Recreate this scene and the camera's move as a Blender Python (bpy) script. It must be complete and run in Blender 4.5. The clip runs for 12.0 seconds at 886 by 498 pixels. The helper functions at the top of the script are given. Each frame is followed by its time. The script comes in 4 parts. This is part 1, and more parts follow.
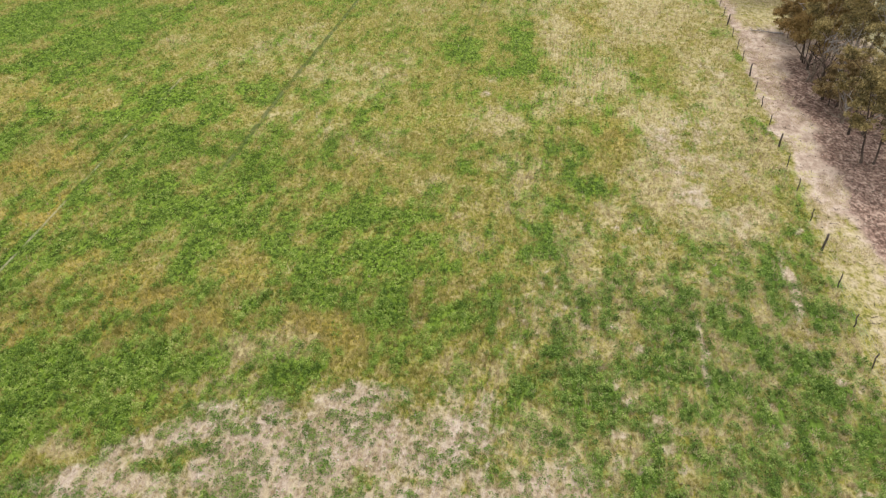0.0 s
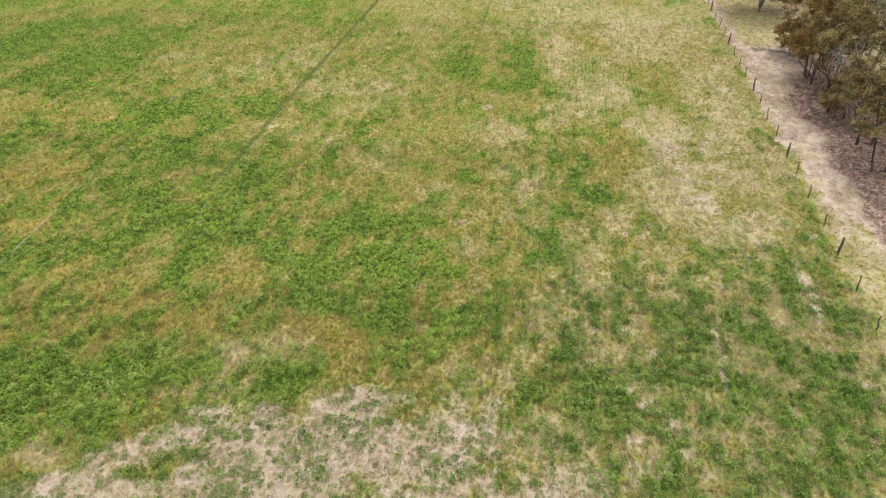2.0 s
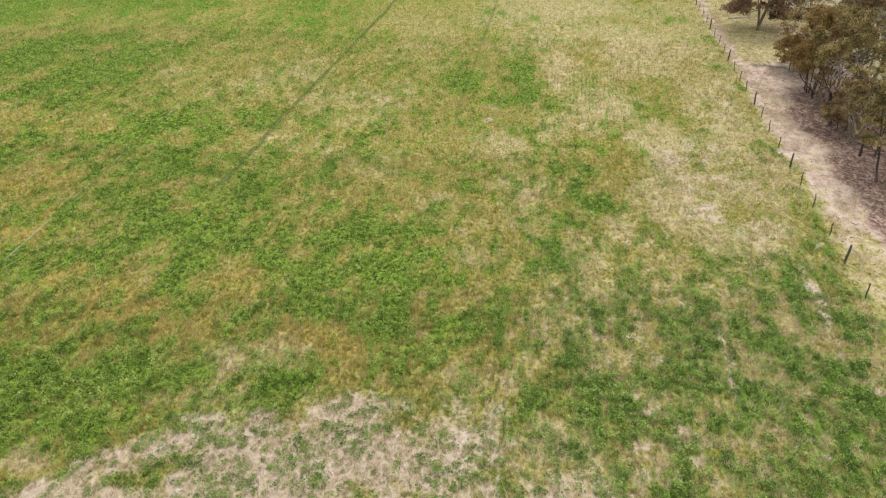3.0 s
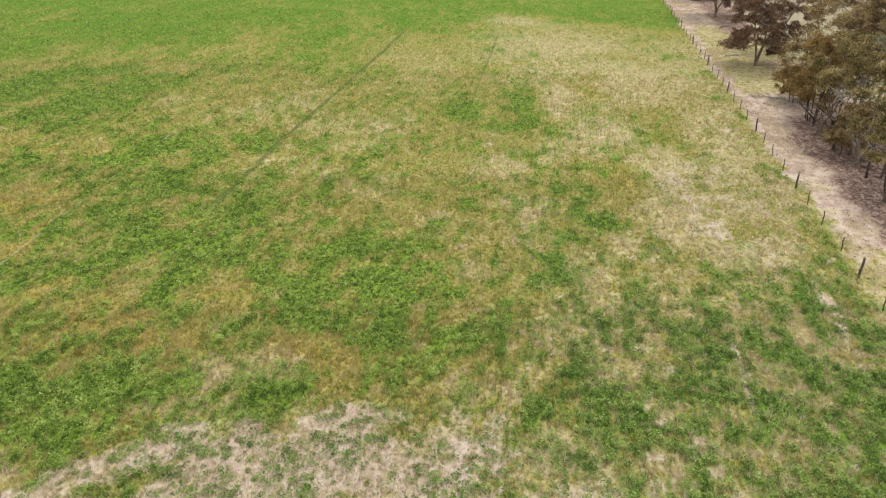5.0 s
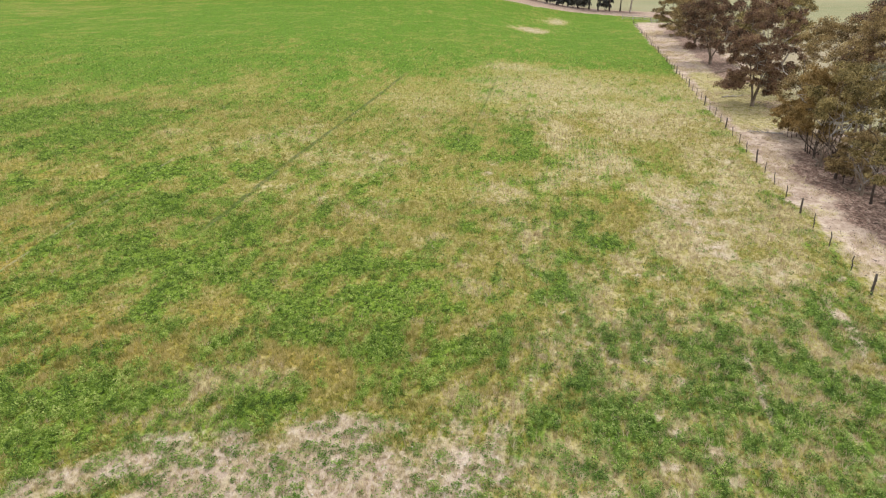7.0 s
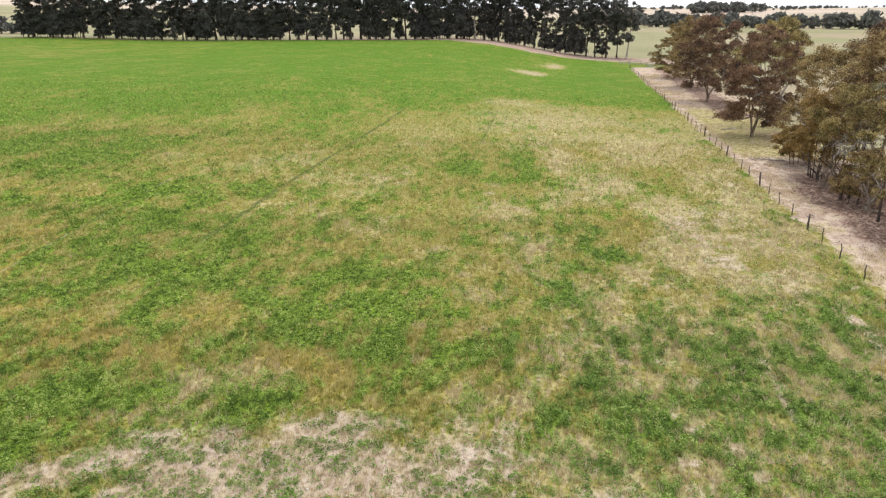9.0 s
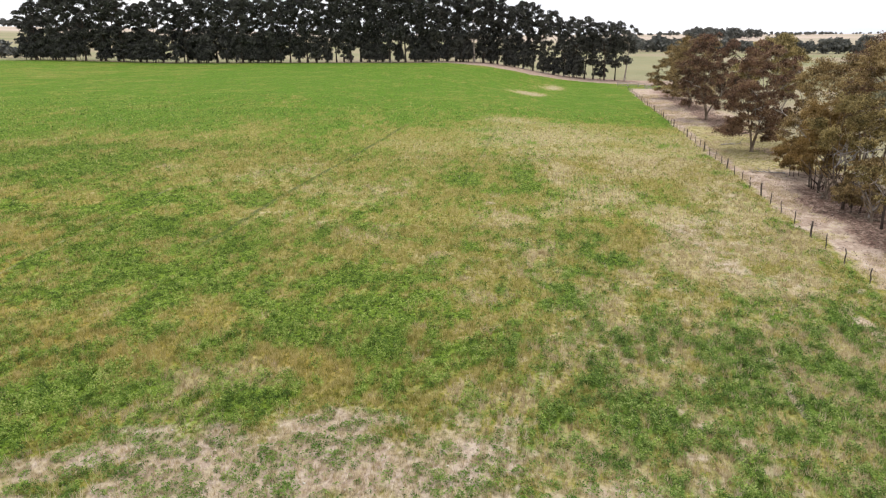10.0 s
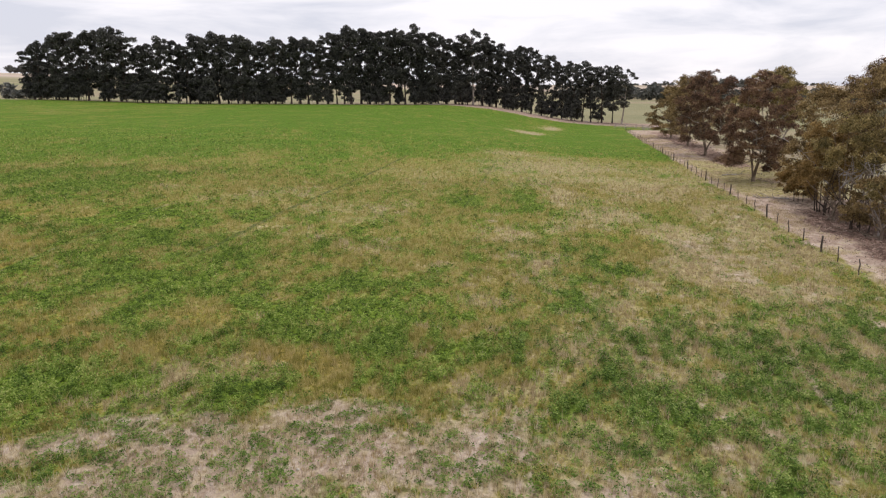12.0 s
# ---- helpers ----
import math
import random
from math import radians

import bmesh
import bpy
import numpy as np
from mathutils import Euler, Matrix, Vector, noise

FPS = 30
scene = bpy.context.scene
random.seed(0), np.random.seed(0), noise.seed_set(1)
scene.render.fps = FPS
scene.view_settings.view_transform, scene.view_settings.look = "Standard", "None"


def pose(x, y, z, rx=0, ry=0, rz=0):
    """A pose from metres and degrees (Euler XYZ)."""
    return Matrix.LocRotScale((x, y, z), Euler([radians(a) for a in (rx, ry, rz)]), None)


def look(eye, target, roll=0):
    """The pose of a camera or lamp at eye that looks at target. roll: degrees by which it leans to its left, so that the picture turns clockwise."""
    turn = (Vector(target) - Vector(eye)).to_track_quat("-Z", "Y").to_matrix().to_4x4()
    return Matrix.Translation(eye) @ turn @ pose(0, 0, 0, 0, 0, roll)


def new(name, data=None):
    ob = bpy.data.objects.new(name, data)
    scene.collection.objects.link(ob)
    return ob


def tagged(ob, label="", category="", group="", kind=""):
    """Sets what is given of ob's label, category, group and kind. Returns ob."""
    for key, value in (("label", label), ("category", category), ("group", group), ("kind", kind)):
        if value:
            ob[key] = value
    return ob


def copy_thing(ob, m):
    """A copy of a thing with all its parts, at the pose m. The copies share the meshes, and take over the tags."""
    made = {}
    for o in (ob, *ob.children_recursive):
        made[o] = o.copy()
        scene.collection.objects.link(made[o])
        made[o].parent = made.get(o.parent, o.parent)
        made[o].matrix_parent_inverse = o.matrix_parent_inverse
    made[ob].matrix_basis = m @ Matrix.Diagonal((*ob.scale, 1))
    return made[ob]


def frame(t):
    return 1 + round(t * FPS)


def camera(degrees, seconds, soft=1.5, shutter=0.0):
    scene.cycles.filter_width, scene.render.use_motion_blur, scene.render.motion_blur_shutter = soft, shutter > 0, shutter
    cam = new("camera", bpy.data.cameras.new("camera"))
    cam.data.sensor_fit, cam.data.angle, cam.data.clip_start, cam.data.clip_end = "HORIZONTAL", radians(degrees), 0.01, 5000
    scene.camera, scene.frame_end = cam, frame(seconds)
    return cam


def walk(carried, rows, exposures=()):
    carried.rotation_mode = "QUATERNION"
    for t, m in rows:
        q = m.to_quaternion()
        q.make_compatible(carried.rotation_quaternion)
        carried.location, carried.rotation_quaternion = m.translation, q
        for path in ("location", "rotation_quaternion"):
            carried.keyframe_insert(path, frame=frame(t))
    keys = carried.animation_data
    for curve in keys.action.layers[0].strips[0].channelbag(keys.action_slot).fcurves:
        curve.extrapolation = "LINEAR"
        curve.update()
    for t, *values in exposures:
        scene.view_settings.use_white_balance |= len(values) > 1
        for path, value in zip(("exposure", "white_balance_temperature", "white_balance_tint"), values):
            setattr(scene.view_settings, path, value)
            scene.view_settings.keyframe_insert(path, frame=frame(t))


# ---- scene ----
cam = camera(65.9, 12.0, soft=1.25)
PATH = [
    (0, (0.682, -0.099, 25.736), (0.662, 1.48, 24.508), -0.8),
    (0.5, (0.653, -0.083, 25.176), (0.634, 1.512, 23.971), -0.8),
    (1, (0.56, -0.093, 24.609), (0.543, 1.519, 23.425), -0.8),
    (1.5, (0.469, -0.113, 23.974), (0.453, 1.514, 22.811), -0.8),
    (2, (0.432, -0.136, 23.33), (0.416, 1.508, 22.192), -0.8),
    (2.5, (0.398, -0.143, 22.71), (0.384, 1.523, 21.603), -0.7),
    (3, (0.357, -0.164, 22.077), (0.343, 1.522, 21.001), -0.7),
    (5, (0.362, -0.158, 19.484), (0.35, 1.605, 18.54), -0.6),
    (5.5, (0.29, -0.16, 18.84), (0.281, 1.622, 17.931), -0.6),
    (6, (0.262, -0.178, 18.199), (0.255, 1.622, 17.328), -0.5),
    (6.5, (0.303, -0.176, 17.574), (0.296, 1.642, 16.741), -0.4),
    (7, (0.285, -0.166, 16.96), (0.279, 1.669, 16.165), -0.4),
    (9, (0.066, -0.11, 14.433), (0.065, 1.777, 13.771), -0.2),
    (9.5, (0.038, -0.118, 13.796), (0.037, 1.78, 13.168), -0.2),
    (10, (-0.001, -0.072, 13.171), (0.0, 1.838, 12.576), -0.2),
    (10.5, (-0.053, 0.02, 12.545), (-0.052, 1.94, 11.983), -0.1),
    (11, (-0.13, 0.153, 11.922), (-0.127, 2.082, 11.392), -0.0),
    (11.5, (-0.201, 0.307, 11.261), (-0.196, 2.245, 10.765), 0.1),
    (12, (-0.283, 0.476, 10.61), (-0.275, 2.422, 10.147), 0.2),
]
EXPOSURES = [(0.0, 0.49, 6500, 10), (6.0, 0.53, 6430, 10), (9.0, 0.58, 6360, 11), (10.5, 0.34, 6380, 13), (11.5, 0.14, 6430, 15), (12.0, -0.02, 6450, 17)]
walk(cam, [(t, look(eye, target, roll)) for t, eye, target, roll in PATH], EXPOSURES)

# ---- world and sun: a bright, closed layer of cloud ----
SUN_ELEVATION, SUN_AZIMUTH = radians(66), radians(25)
world = bpy.data.worlds.new("overcast_sky")
scene.world = world
world.use_nodes = True
wt = world.node_tree
wt.nodes.clear()


def wnode(kind, **values):
    n = wt.nodes.new(kind)
    for key, value in values.items():
        n.inputs[key].default_value = value
    return n


sky = wnode("ShaderNodeTexSky")
sky.sky_type, sky.sun_disc = "NISHITA", False
sky.sun_elevation, sky.sun_rotation = SUN_ELEVATION, SUN_AZIMUTH
sky_dim = wnode("ShaderNodeVectorMath")
sky_dim.operation = "SCALE"
sky_dim.inputs[3].default_value = 0.10
wt.links.new(sky.outputs["Color"], sky_dim.inputs[0])
w_co = wnode("ShaderNodeTexCoord")
w_map = wnode("ShaderNodeMapping", Scale=(1.6, 1.6, 8.0))
wt.links.new(w_co.outputs["Generated"], w_map.inputs["Vector"])
w_noise = wnode("ShaderNodeTexNoise", Scale=2.6, Detail=6.0, Roughness=0.55, Distortion=0.5)
wt.links.new(w_map.outputs["Vector"], w_noise.inputs["Vector"])
w_ramp = wnode("ShaderNodeValToRGB")
w_ramp.color_ramp.elements[0].position, w_ramp.color_ramp.elements[0].color = 0.36, (0.74, 0.775, 0.835, 1)
w_ramp.color_ramp.elements[1].position, w_ramp.color_ramp.elements[1].color = 0.60, (1.06, 1.06, 1.06, 1)
wt.links.new(w_noise.outputs["Fac"], w_ramp.inputs["Fac"])
w_mix = wnode("ShaderNodeMix")
w_mix.data_type = "RGBA"
w_mix.inputs["Factor"].default_value = 0.90
wt.links.new(sky_dim.outputs["Vector"], w_mix.inputs["A"])
wt.links.new(w_ramp.outputs["Color"], w_mix.inputs["B"])
w_bg = wnode("ShaderNodeBackground", Strength=1.0)
wt.links.new(w_mix.outputs["Result"], w_bg.inputs["Color"])
w_out = wnode("ShaderNodeOutputWorld")
wt.links.new(w_bg.outputs["Background"], w_out.inputs["Surface"])

sun_data = bpy.data.lights.new("sun", "SUN")
sun_data.energy, sun_data.angle, sun_data.color = 1.5, radians(24), (1.0, 0.95, 0.88)
sun = new("sun", sun_data)
sun.rotation_euler = (math.pi / 2 - SUN_ELEVATION, 0, math.pi - SUN_AZIMUTH)

# ---- the lie of the land ----
TURN = radians(10.2)              # the fence, the sown rows and the wheel tracks all run this way
CT, ST = math.cos(TURN), math.sin(TURN)
FENCE_U = 17.2


def across(x, y):
    return x * CT - y * ST


def along(x, y):
    return x * ST + y * CT


def place(u, v):
    return u * CT + v * ST, -u * ST + v * CT


def step(a, lo, hi):
    t = np.clip((np.asarray(a, float) - lo) / (hi - lo), 0, 1)
    return t * t * (3 - 2 * t)


def lattice(ix, iy, seed):
    h = (ix * 374761393 + iy * 668265263 + seed * 1442695041) & 0xFFFFFFFF
    h = ((h ^ (h >> 13)) * 1274126177) & 0xFFFFFFFF
    return ((h ^ (h >> 16)) & 0xFFFF) / 65535.0


def vnoise(x, y, size, seed=0, octaves=3):
    """Smooth noise from 0 to 1 over the plan."""
    x, y = np.asarray(x, float) / size, np.asarray(y, float) / size
    total, amp, norm = 0.0, 1.0, 0.0
    for o in range(octaves):
        fx, fy = np.floor(x), np.floor(y)
        ix, iy = fx.astype(np.int64), fy.astype(np.int64)
        tx, ty = x - fx, y - fy
        tx, ty = tx * tx * (3 - 2 * tx), ty * ty * (3 - 2 * ty)
        k = seed * 17 + o
        n = (lattice(ix, iy, k) * (1 - tx) + lattice(ix + 1, iy, k) * tx) * (1 - ty) \
            + (lattice(ix, iy + 1, k) * (1 - tx) + lattice(ix + 1, iy + 1, k) * tx) * ty
        total, norm = total + amp * n, norm + amp
        x, y, amp = x * 2.03, y * 2.03, amp * 0.5
    return total / norm


def ground_z(x, y):
    x, y = np.asarray(x, float), np.asarray(y, float)
    d = np.hypot(x, y)
    z = 1.7 * step(-x, 2, 34) * step(y, 24, 62) * (1 - step(y, 120, 240))
    w = step(y, 190, 258)
    z = z + 4.0 * step(y, 80, 250) * (1 - step(x, -8 + 8 * w, 38 + 24 * w)) * (1 - 0.75 * step(y, 285, 430))
    z = z + 1.5 * step(-x, 85, 150) * step(y, 110, 190) * (1 - step(y, 262, 330))
    z = z - 0.0105 * np.clip(y - 18, 0, 200) * step(x, 2 + 12 * w, 26 + 24 * w) * (1 - 0.6 * step(y, 260, 500))
    z = z + 14 * step(d, 640, 1350) + 30 * step(d, 1000, 2300) * step(-x, 200, 1300) * step(y, 0, 800)
    z = z + (vnoise(x, y, 700, 5) - 0.5) * 9 * step(d, 700, 1600)
    z = z + (vnoise(x, y, 9, 6) - 0.5) * 0.16 * step(y, 10, 20) * (1 - step(d, 250, 400))
    return z


def gz(x, y):
    return float(ground_z(np.array([x]), np.array([y]))[0])


# patches of the pasture: each an uneven oval on the plan
ZONES = {"lush": [], "gold": [], "dry": [], "bare": [], "drill": []}


def zone(kind, x, y, rx, ry, turn, strength):
    ZONES[kind].append((x, y, rx, ry, radians(turn), strength))


zone("lush", -41.5, 68.8, 5.0, 8.8, 10, 1)
zone("lush", -33.2, 64.0, 5.2, 6.9, 10, 0.9)
zone("lush", -31.4, 71.1, 4.4, 4.5, 10, 0.6)
zone("lush", -33.0, 58.4, 5.3, 3.4, 10, 0.75)
zone("lush", -23.0, 52.2, 4.3, 2.2, 10, 1)
zone("lush", -24.9, 49.3, 2.5, 2.0, 10, 0.8)
zone("lush", -18.9, 45.9, 4.0, 3.4, 10, 0.85)
zone("lush", -21.1, 41.9, 2.1, 2.4, 10, 0.8)
zone("lush", -15.0, 42.1, 3.1, 3.1, 10, 0.6)
zone("lush", -17.8, 36.9, 2.5, 2.9, 10, 0.8)
zone("lush", -14.1, 37.0, 2.1, 2.7, 10, 0.6)
zone("lush", -23.0, 34.2, 1.4, 1.3, 10, 0.45)
zone("lush", -15.4, 34.0, 2.4, 1.8, 10, 0.6)
zone("lush", -10.7, 35.1, 2.2, 2.9, 10, 0.6)
zone("lush", -5.1, 36.4, 3.0, 3.0, 10, 0.9)
zone("lush", -3.0, 32.8, 3.0, 3.2, 10, 1)
zone("lush", -7.3, 31.7, 1.8, 2.0, 10, 0.8)
zone("lush", -2.4, 28.9, 1.8, 1.8, 10, 0.9)
zone("lush", -5.9, 28.5, 2.3, 1.2, 10, 0.85)
zone("lush", 0.8, 27.1, 1.8, 1.8, 10, 0.75)
zone("lush", 3.3, 28.9, 1.8, 2.0, 10, 0.6)
zone("lush", -0.8, 24.7, 1.4, 1.0, 10, 0.45)
zone("lush", 2.1, 64.5, 2.9, 6.0, 10, 0.95)
zone("lush", 7.6, 67.5, 2.5, 6.2, 10, 1)
zone("lush", 8.4, 61.1, 1.2, 2.5, 10, 1)
zone("lush", 5.1, 59.1, 2.5, 2.1, 10, 0.8)
zone("lush", 10.7, 40.1, 1.6, 1.7, 10, 0.95)
zone("lush", 9.3, 41.4, 0.8, 2.2, 10, 0.75)
zone("lush", 13.5, 53.2, 1.3, 2.3, 10, 0.65)
zone("lush", 2.8, 50.0, 1.2, 1.7, 10, 0.5)
zone("lush", 28.5, 63.7, 0.5, 2.0, 10, 1)
zone("lush", -18.5, 23.1, 3.5, 1.8, 10, 1)
zone("lush", -15.0, 23.4, 2.3, 2.2, 10, 1)
zone("lush", -12.3, 23.8, 1.8, 1.5, 10, 0.95)
zone("lush", -19.5, 21.6, 1.8, 1.5, 10, 0.9)
zone("lush", -19.2, 19.3, 1.2, 1.3, 10, 0.9)
zone("lush", -15.7, 20.8, 2.2, 1.0, 10, 0.8)
zone("lush", -15.1, 16.9, 1.2, 0.7, 10, 0.5)
zone("lush", -17.9, 16.6, 0.9, 0.8, 10, 0.6)
zone("lush", -22.4, 29.7, 1.2, 1.8, 10, 0.5)
zone("lush", -12.7, 25.4, 2.1, 1.1, 10, 0.6)
zone("lush", -7.7, 23.0, 0.8, 1.4, 10, 0.85)
zone("lush", 11.6, 25.9, 2.0, 2.5, 10, 0.85)
zone("lush", 14.1, 27.9, 1.5, 2.2, 10, 0.8)
zone("lush", 11.3, 23.5, 2.0, 1.5, 10, 0.95)
zone("lush", 15.8, 27.0, 2.5, 1.8, 10, 0.85)
zone("lush", 16.4, 24.3, 2.5, 1.9, 10, 1)
zone("lush", 17.8, 21.5, 1.9, 2.4, 10, 1)
zone("lush", 15.0, 21.3, 2.4, 1.6, 10, 1)
zone("lush", 12.3, 20.3, 1.9, 1.2, 10, 0.9)
zone("lush", 13.2, 18.3, 2.5, 1.7, 10, 1)
zone("lush", 15.9, 17.7, 2.0, 1.7, 10, 1)
zone("lush", 9.9, 20.3, 0.9, 1.0, 10, 0.7)
zone("lush", 8.0, 18.6, 1.2, 1.6, 10, 0.6)
zone("lush", 8.4, 16.7, 1.1, 1.0, 10, 0.75)
zone("lush", 10.6, 16.5, 1.5, 0.7, 10, 0.75)
zone("lush", 20.9, 28.9, 1.7, 2.8, 10, 0.85)
zone("lush", 20.4, 31.9, 1.5, 1.6, 10, 0.65)
zone("lush", 21.3, 25.3, 0.9, 2.4, 10, 0.85)
zone("lush", 6.9, 22.9, 1.6, 1.1, 10, 0.75)
zone("lush", 4.9, 22.0, 1.4, 1.0, 10, 0.6)
zone("lush", 6.6, 24.4, 1.9, 1.0, 10, 0.75)
zone("lush", 17.5, 31.3, 1.8, 1.5, 10, 0.65)
zone("lush", 16.0, 32.9, 1.6, 1.6, 10, 0.6)
zone("lush", 18.9, 17.7, 0.8, 1.6, 10, 0.7)
zone("lush", 9.6, 25.1, 1.1, 1.5, 10, 0.55)
zone("gold", -29.3, 40.9, 2.6, 3.2, 10, 1)
zone("gold", -26.6, 36.8, 3.0, 3.2, 10, 1)
zone("gold", -27.7, 43.1, 2.1, 1.7, 10, 0.8)
zone("gold", -35.0, 52.0, 2.2, 3.1, 10, 0.6)
zone("gold", -31.5, 51.0, 2.4, 1.7, 10, 0.7)
zone("gold", -27.5, 50.7, 2.1, 1.0, 10, 0.7)
zone("gold", -23.0, 31.9, 2.4, 1.9, 10, 0.7)
zone("gold", -22.2, 27.2, 1.9, 2.3, 10, 0.9)
zone("gold", -16.9, 29.0, 2.9, 1.7, 10, 0.85)
zone("gold", -13.6, 27.1, 2.2, 1.6, 10, 0.9)
zone("gold", -17.8, 26.3, 1.6, 1.1, 10, 0.8)
zone("gold", -11.4, 30.4, 1.7, 1.8, 10, 0.75)
zone("gold", -6.5, 26.2, 1.6, 1.4, 10, 1)
zone("gold", -5.0, 25.4, 1.6, 1.1, 10, 0.9)
zone("gold", -9.0, 29.7, 1.4, 1.2, 10, 0.5)
zone("gold", 10.9, 29.8, 1.7, 1.4, 10, 0.6)
zone("gold", 12.6, 34.6, 1.9, 3.2, 10, 0.5)
zone("gold", 13.6, 47.1, 1.5, 4.8, 10, 0.7)
zone("gold", 16.9, 73.1, 5.3, 6.1, 10, 0.7)
zone("gold", 24.6, 69.9, 3.1, 5.2, 10, 0.5)
zone("gold", -12.7, 20.9, 0.9, 0.6, 10, 0.9)
zone("gold", -5.7, 42.4, 3.5, 2.6, 10, 0.5)
zone("dry", -24.6, 64.3, 3.7, 2.2, 10, 0.5)
zone("dry", -17.6, 61.6, 4.1, 5.8, 10, 0.5)
zone("dry", -13.9, 68.2, 4.0, 6.5, 10, 0.6)
zone("dry", -13.7, 50.2, 3.2, 4.0, 10, 0.4)
zone("dry", -11.2, 58.1, 2.6, 6.4, 10, 0.5)
zone("dry", -5.3, 59.8, 4.2, 6.7, 10, 0.55)
zone("dry", -5.6, 46.5, 4.5, 4.2, 10, 0.4)
zone("dry", -0.7, 40.1, 2.1, 2.6, 10, 0.5)
zone("dry", 12.1, 69.3, 2.8, 8.7, 10, 0.8)
zone("dry", 14.1, 57.5, 4.4, 5.4, 10, 0.9)
zone("dry", 9.1, 53.3, 1.6, 5.7, 10, 0.6)
zone("dry", 17.3, 51.4, 2.5, 5.4, 10, 0.9)
zone("dry", 4.6, 50.7, 2.9, 4.2, 10, 0.6)
zone("dry", 5.6, 40.7, 2.8, 3.9, 10, 0.5)
zone("dry", 1.9, 33.9, 1.8, 2.1, 10, 0.4)
zone("dry", 7.8, 33.5, 2.5, 2.6, 10, 0.5)
zone("dry", 16.0, 40.9, 3.4, 6.0, 10, 1)
zone("dry", 17.1, 35.4, 2.8, 3.3, 10, 0.85)
zone("dry", 24.6, 57.1, 2.4, 6.4, 10, 0.9)
zone("dry", 26.1, 75.6, 4.4, 4.7, 10, 0.7)
zone("dry", 20.5, 36.7, 1.5, 3.4, 10, 0.75)
zone("dry", 11.3, 37.2, 1.6, 2.4, 10, 0.6)
zone("dry", -10.3, 24.4, 1.7, 1.3, 10, 0.75)
zone("dry", 4.3, 19.4, 1.2, 1.8, 10, 0.85)
zone("dry", 3.1, 22.7, 1.0, 1.3, 10, 0.5)
zone("dry", 6.3, 19.0, 1.0, 1.6, 10, 0.75)
zone("dry", 4.6, 16.8, 1.7, 1.0, 10, 0.95)
zone("dry", 6.9, 16.7, 0.8, 0.8, 10, 0.6)
zone("dry", 1.3, 23.0, 1.2, 1.3, 10, 0.5)
zone("dry", -16.6, 18.6, 1.5, 0.7, 10, 0.75)
zone("dry", -13.3, 20.3, 0.9, 0.7, 10, 0.6)
zone("bare", -5.1, 18.6, 7.5, 2.7, 0, 1.1)
zone("bare", -11.3, 19.5, 2.0, 1.4, 0, 1)
zone("bare", -10.4, 20.8, 2.0, 0.8, 0, 0.7)
zone("bare", -3.1, 21.5, 3.4, 1.0, 0, 0.85)
zone("bare", 0.2, 19.4, 2.0, 2.6, 0, 0.85)
zone("bare", -13.1, 16.9, 1.9, 1.0, 0, 0.95)
zone("bare", 2.1, 20.8, 0.9, 1.5, 0, 0.65)
zone("bare", 1.6, 17.1, 1.2, 1.2, 0, 0.75)
zone("bare", 4.5, 57.9, 0.9, 1.0, 10, 0.55)
zone("bare", 3.9, 54.9, 0.8, 1.2, 10, 0.55)
zone("bare", 24.8, 59.4, 1.8, 4.1, 10, 0.5)
zone("bare", 20.6, 48.4, 2.3, 4.5, 10, 0.5)
zone("bare", 17.2, 45.6, 1.8, 4.6, 10, 0.65)
zone("bare", 17.1, 42.0, 2.7, 0.4, 10, 0.9)
zone("bare", 17.1, 39.3, 2.0, 3.0, 10, 0.65)
zone("bare", 20.7, 42.5, 2.1, 3.4, 10, 0.5)
zone("bare", 18.9, 35.3, 1.5, 2.1, 10, 0.5)
zone("bare", 20.4, 29.9, 0.3, 1.5, 10, 1)
zone("bare", 19.9, 27.7, 0.3, 0.7, 10, 1)
zone("bare", 19.3, 23.0, 0.6, 0.3, 0, 1)
zone("bare", 19.8, 22.3, 0.5, 0.3, 0, 0.9)
zone("bare", 15.9, 20.7, 0.2, 0.3, 0, 0.9)
zone("bare", 15.6, 18.6, 0.2, 0.2, 0, 0.9)
zone("bare", 9.1, 21.1, 0.5, 0.4, 0, 0.9)
zone("bare", 10.2, 20.0, 0.7, 0.4, 0, 0.9)
zone("bare", 8.2, 19.1, 0.4, 0.6, 0, 0.8)
zone("bare", 11.0, 19.2, 0.5, 0.4, 0, 0.8)
zone("bare", 10.4, 24.7, 0.2, 0.5, 0, 0.9)
zone("bare", 13.8, 24.6, 0.1, 0.9, 0, 1)
zone("bare", 13.1, 18.5, 0.3, 0.3, 0, 0.8)
zone("bare", 18.3, 20.1, 0.2, 0.6, 0, 0.7)
zone("bare", 15.4, 16.3, 0.4, 0.2, 0, 0.9)
zone("bare", 17.9, 16.1, 0.6, 0.2, 0, 0.8)
zone("drill", 13.9, 62.0, 5.6, 13.3, 10, 1)
zone("drill", 9.9, 45.7, 3.3, 5.5, 10, 0.5)
zone("drill", 2.5, 22.0, 1.6, 2.1, 10, 1)
zone("drill", 21.5, 51.5, 3.1, 7.7, 10, 0.6)
zone("drill", 3.9, 27.0, 2.0, 2.8, 10, 0.4)
zone("drill", 11.0, 21.5, 3.9, 4.4, 10, 0.45)
zone("drill", -5.3, 18.3, 6.0, 2.5, 10, 0.35)
zone("lush", -33.2, 206.0, 61.5, 112.4, -12, 1)
zone("lush", 37.5, 185.0, 13.8, 73.6, 13, 1)
zone("lush", -55.9, 117.5, 13.3, 45.5, -28, 0.8)
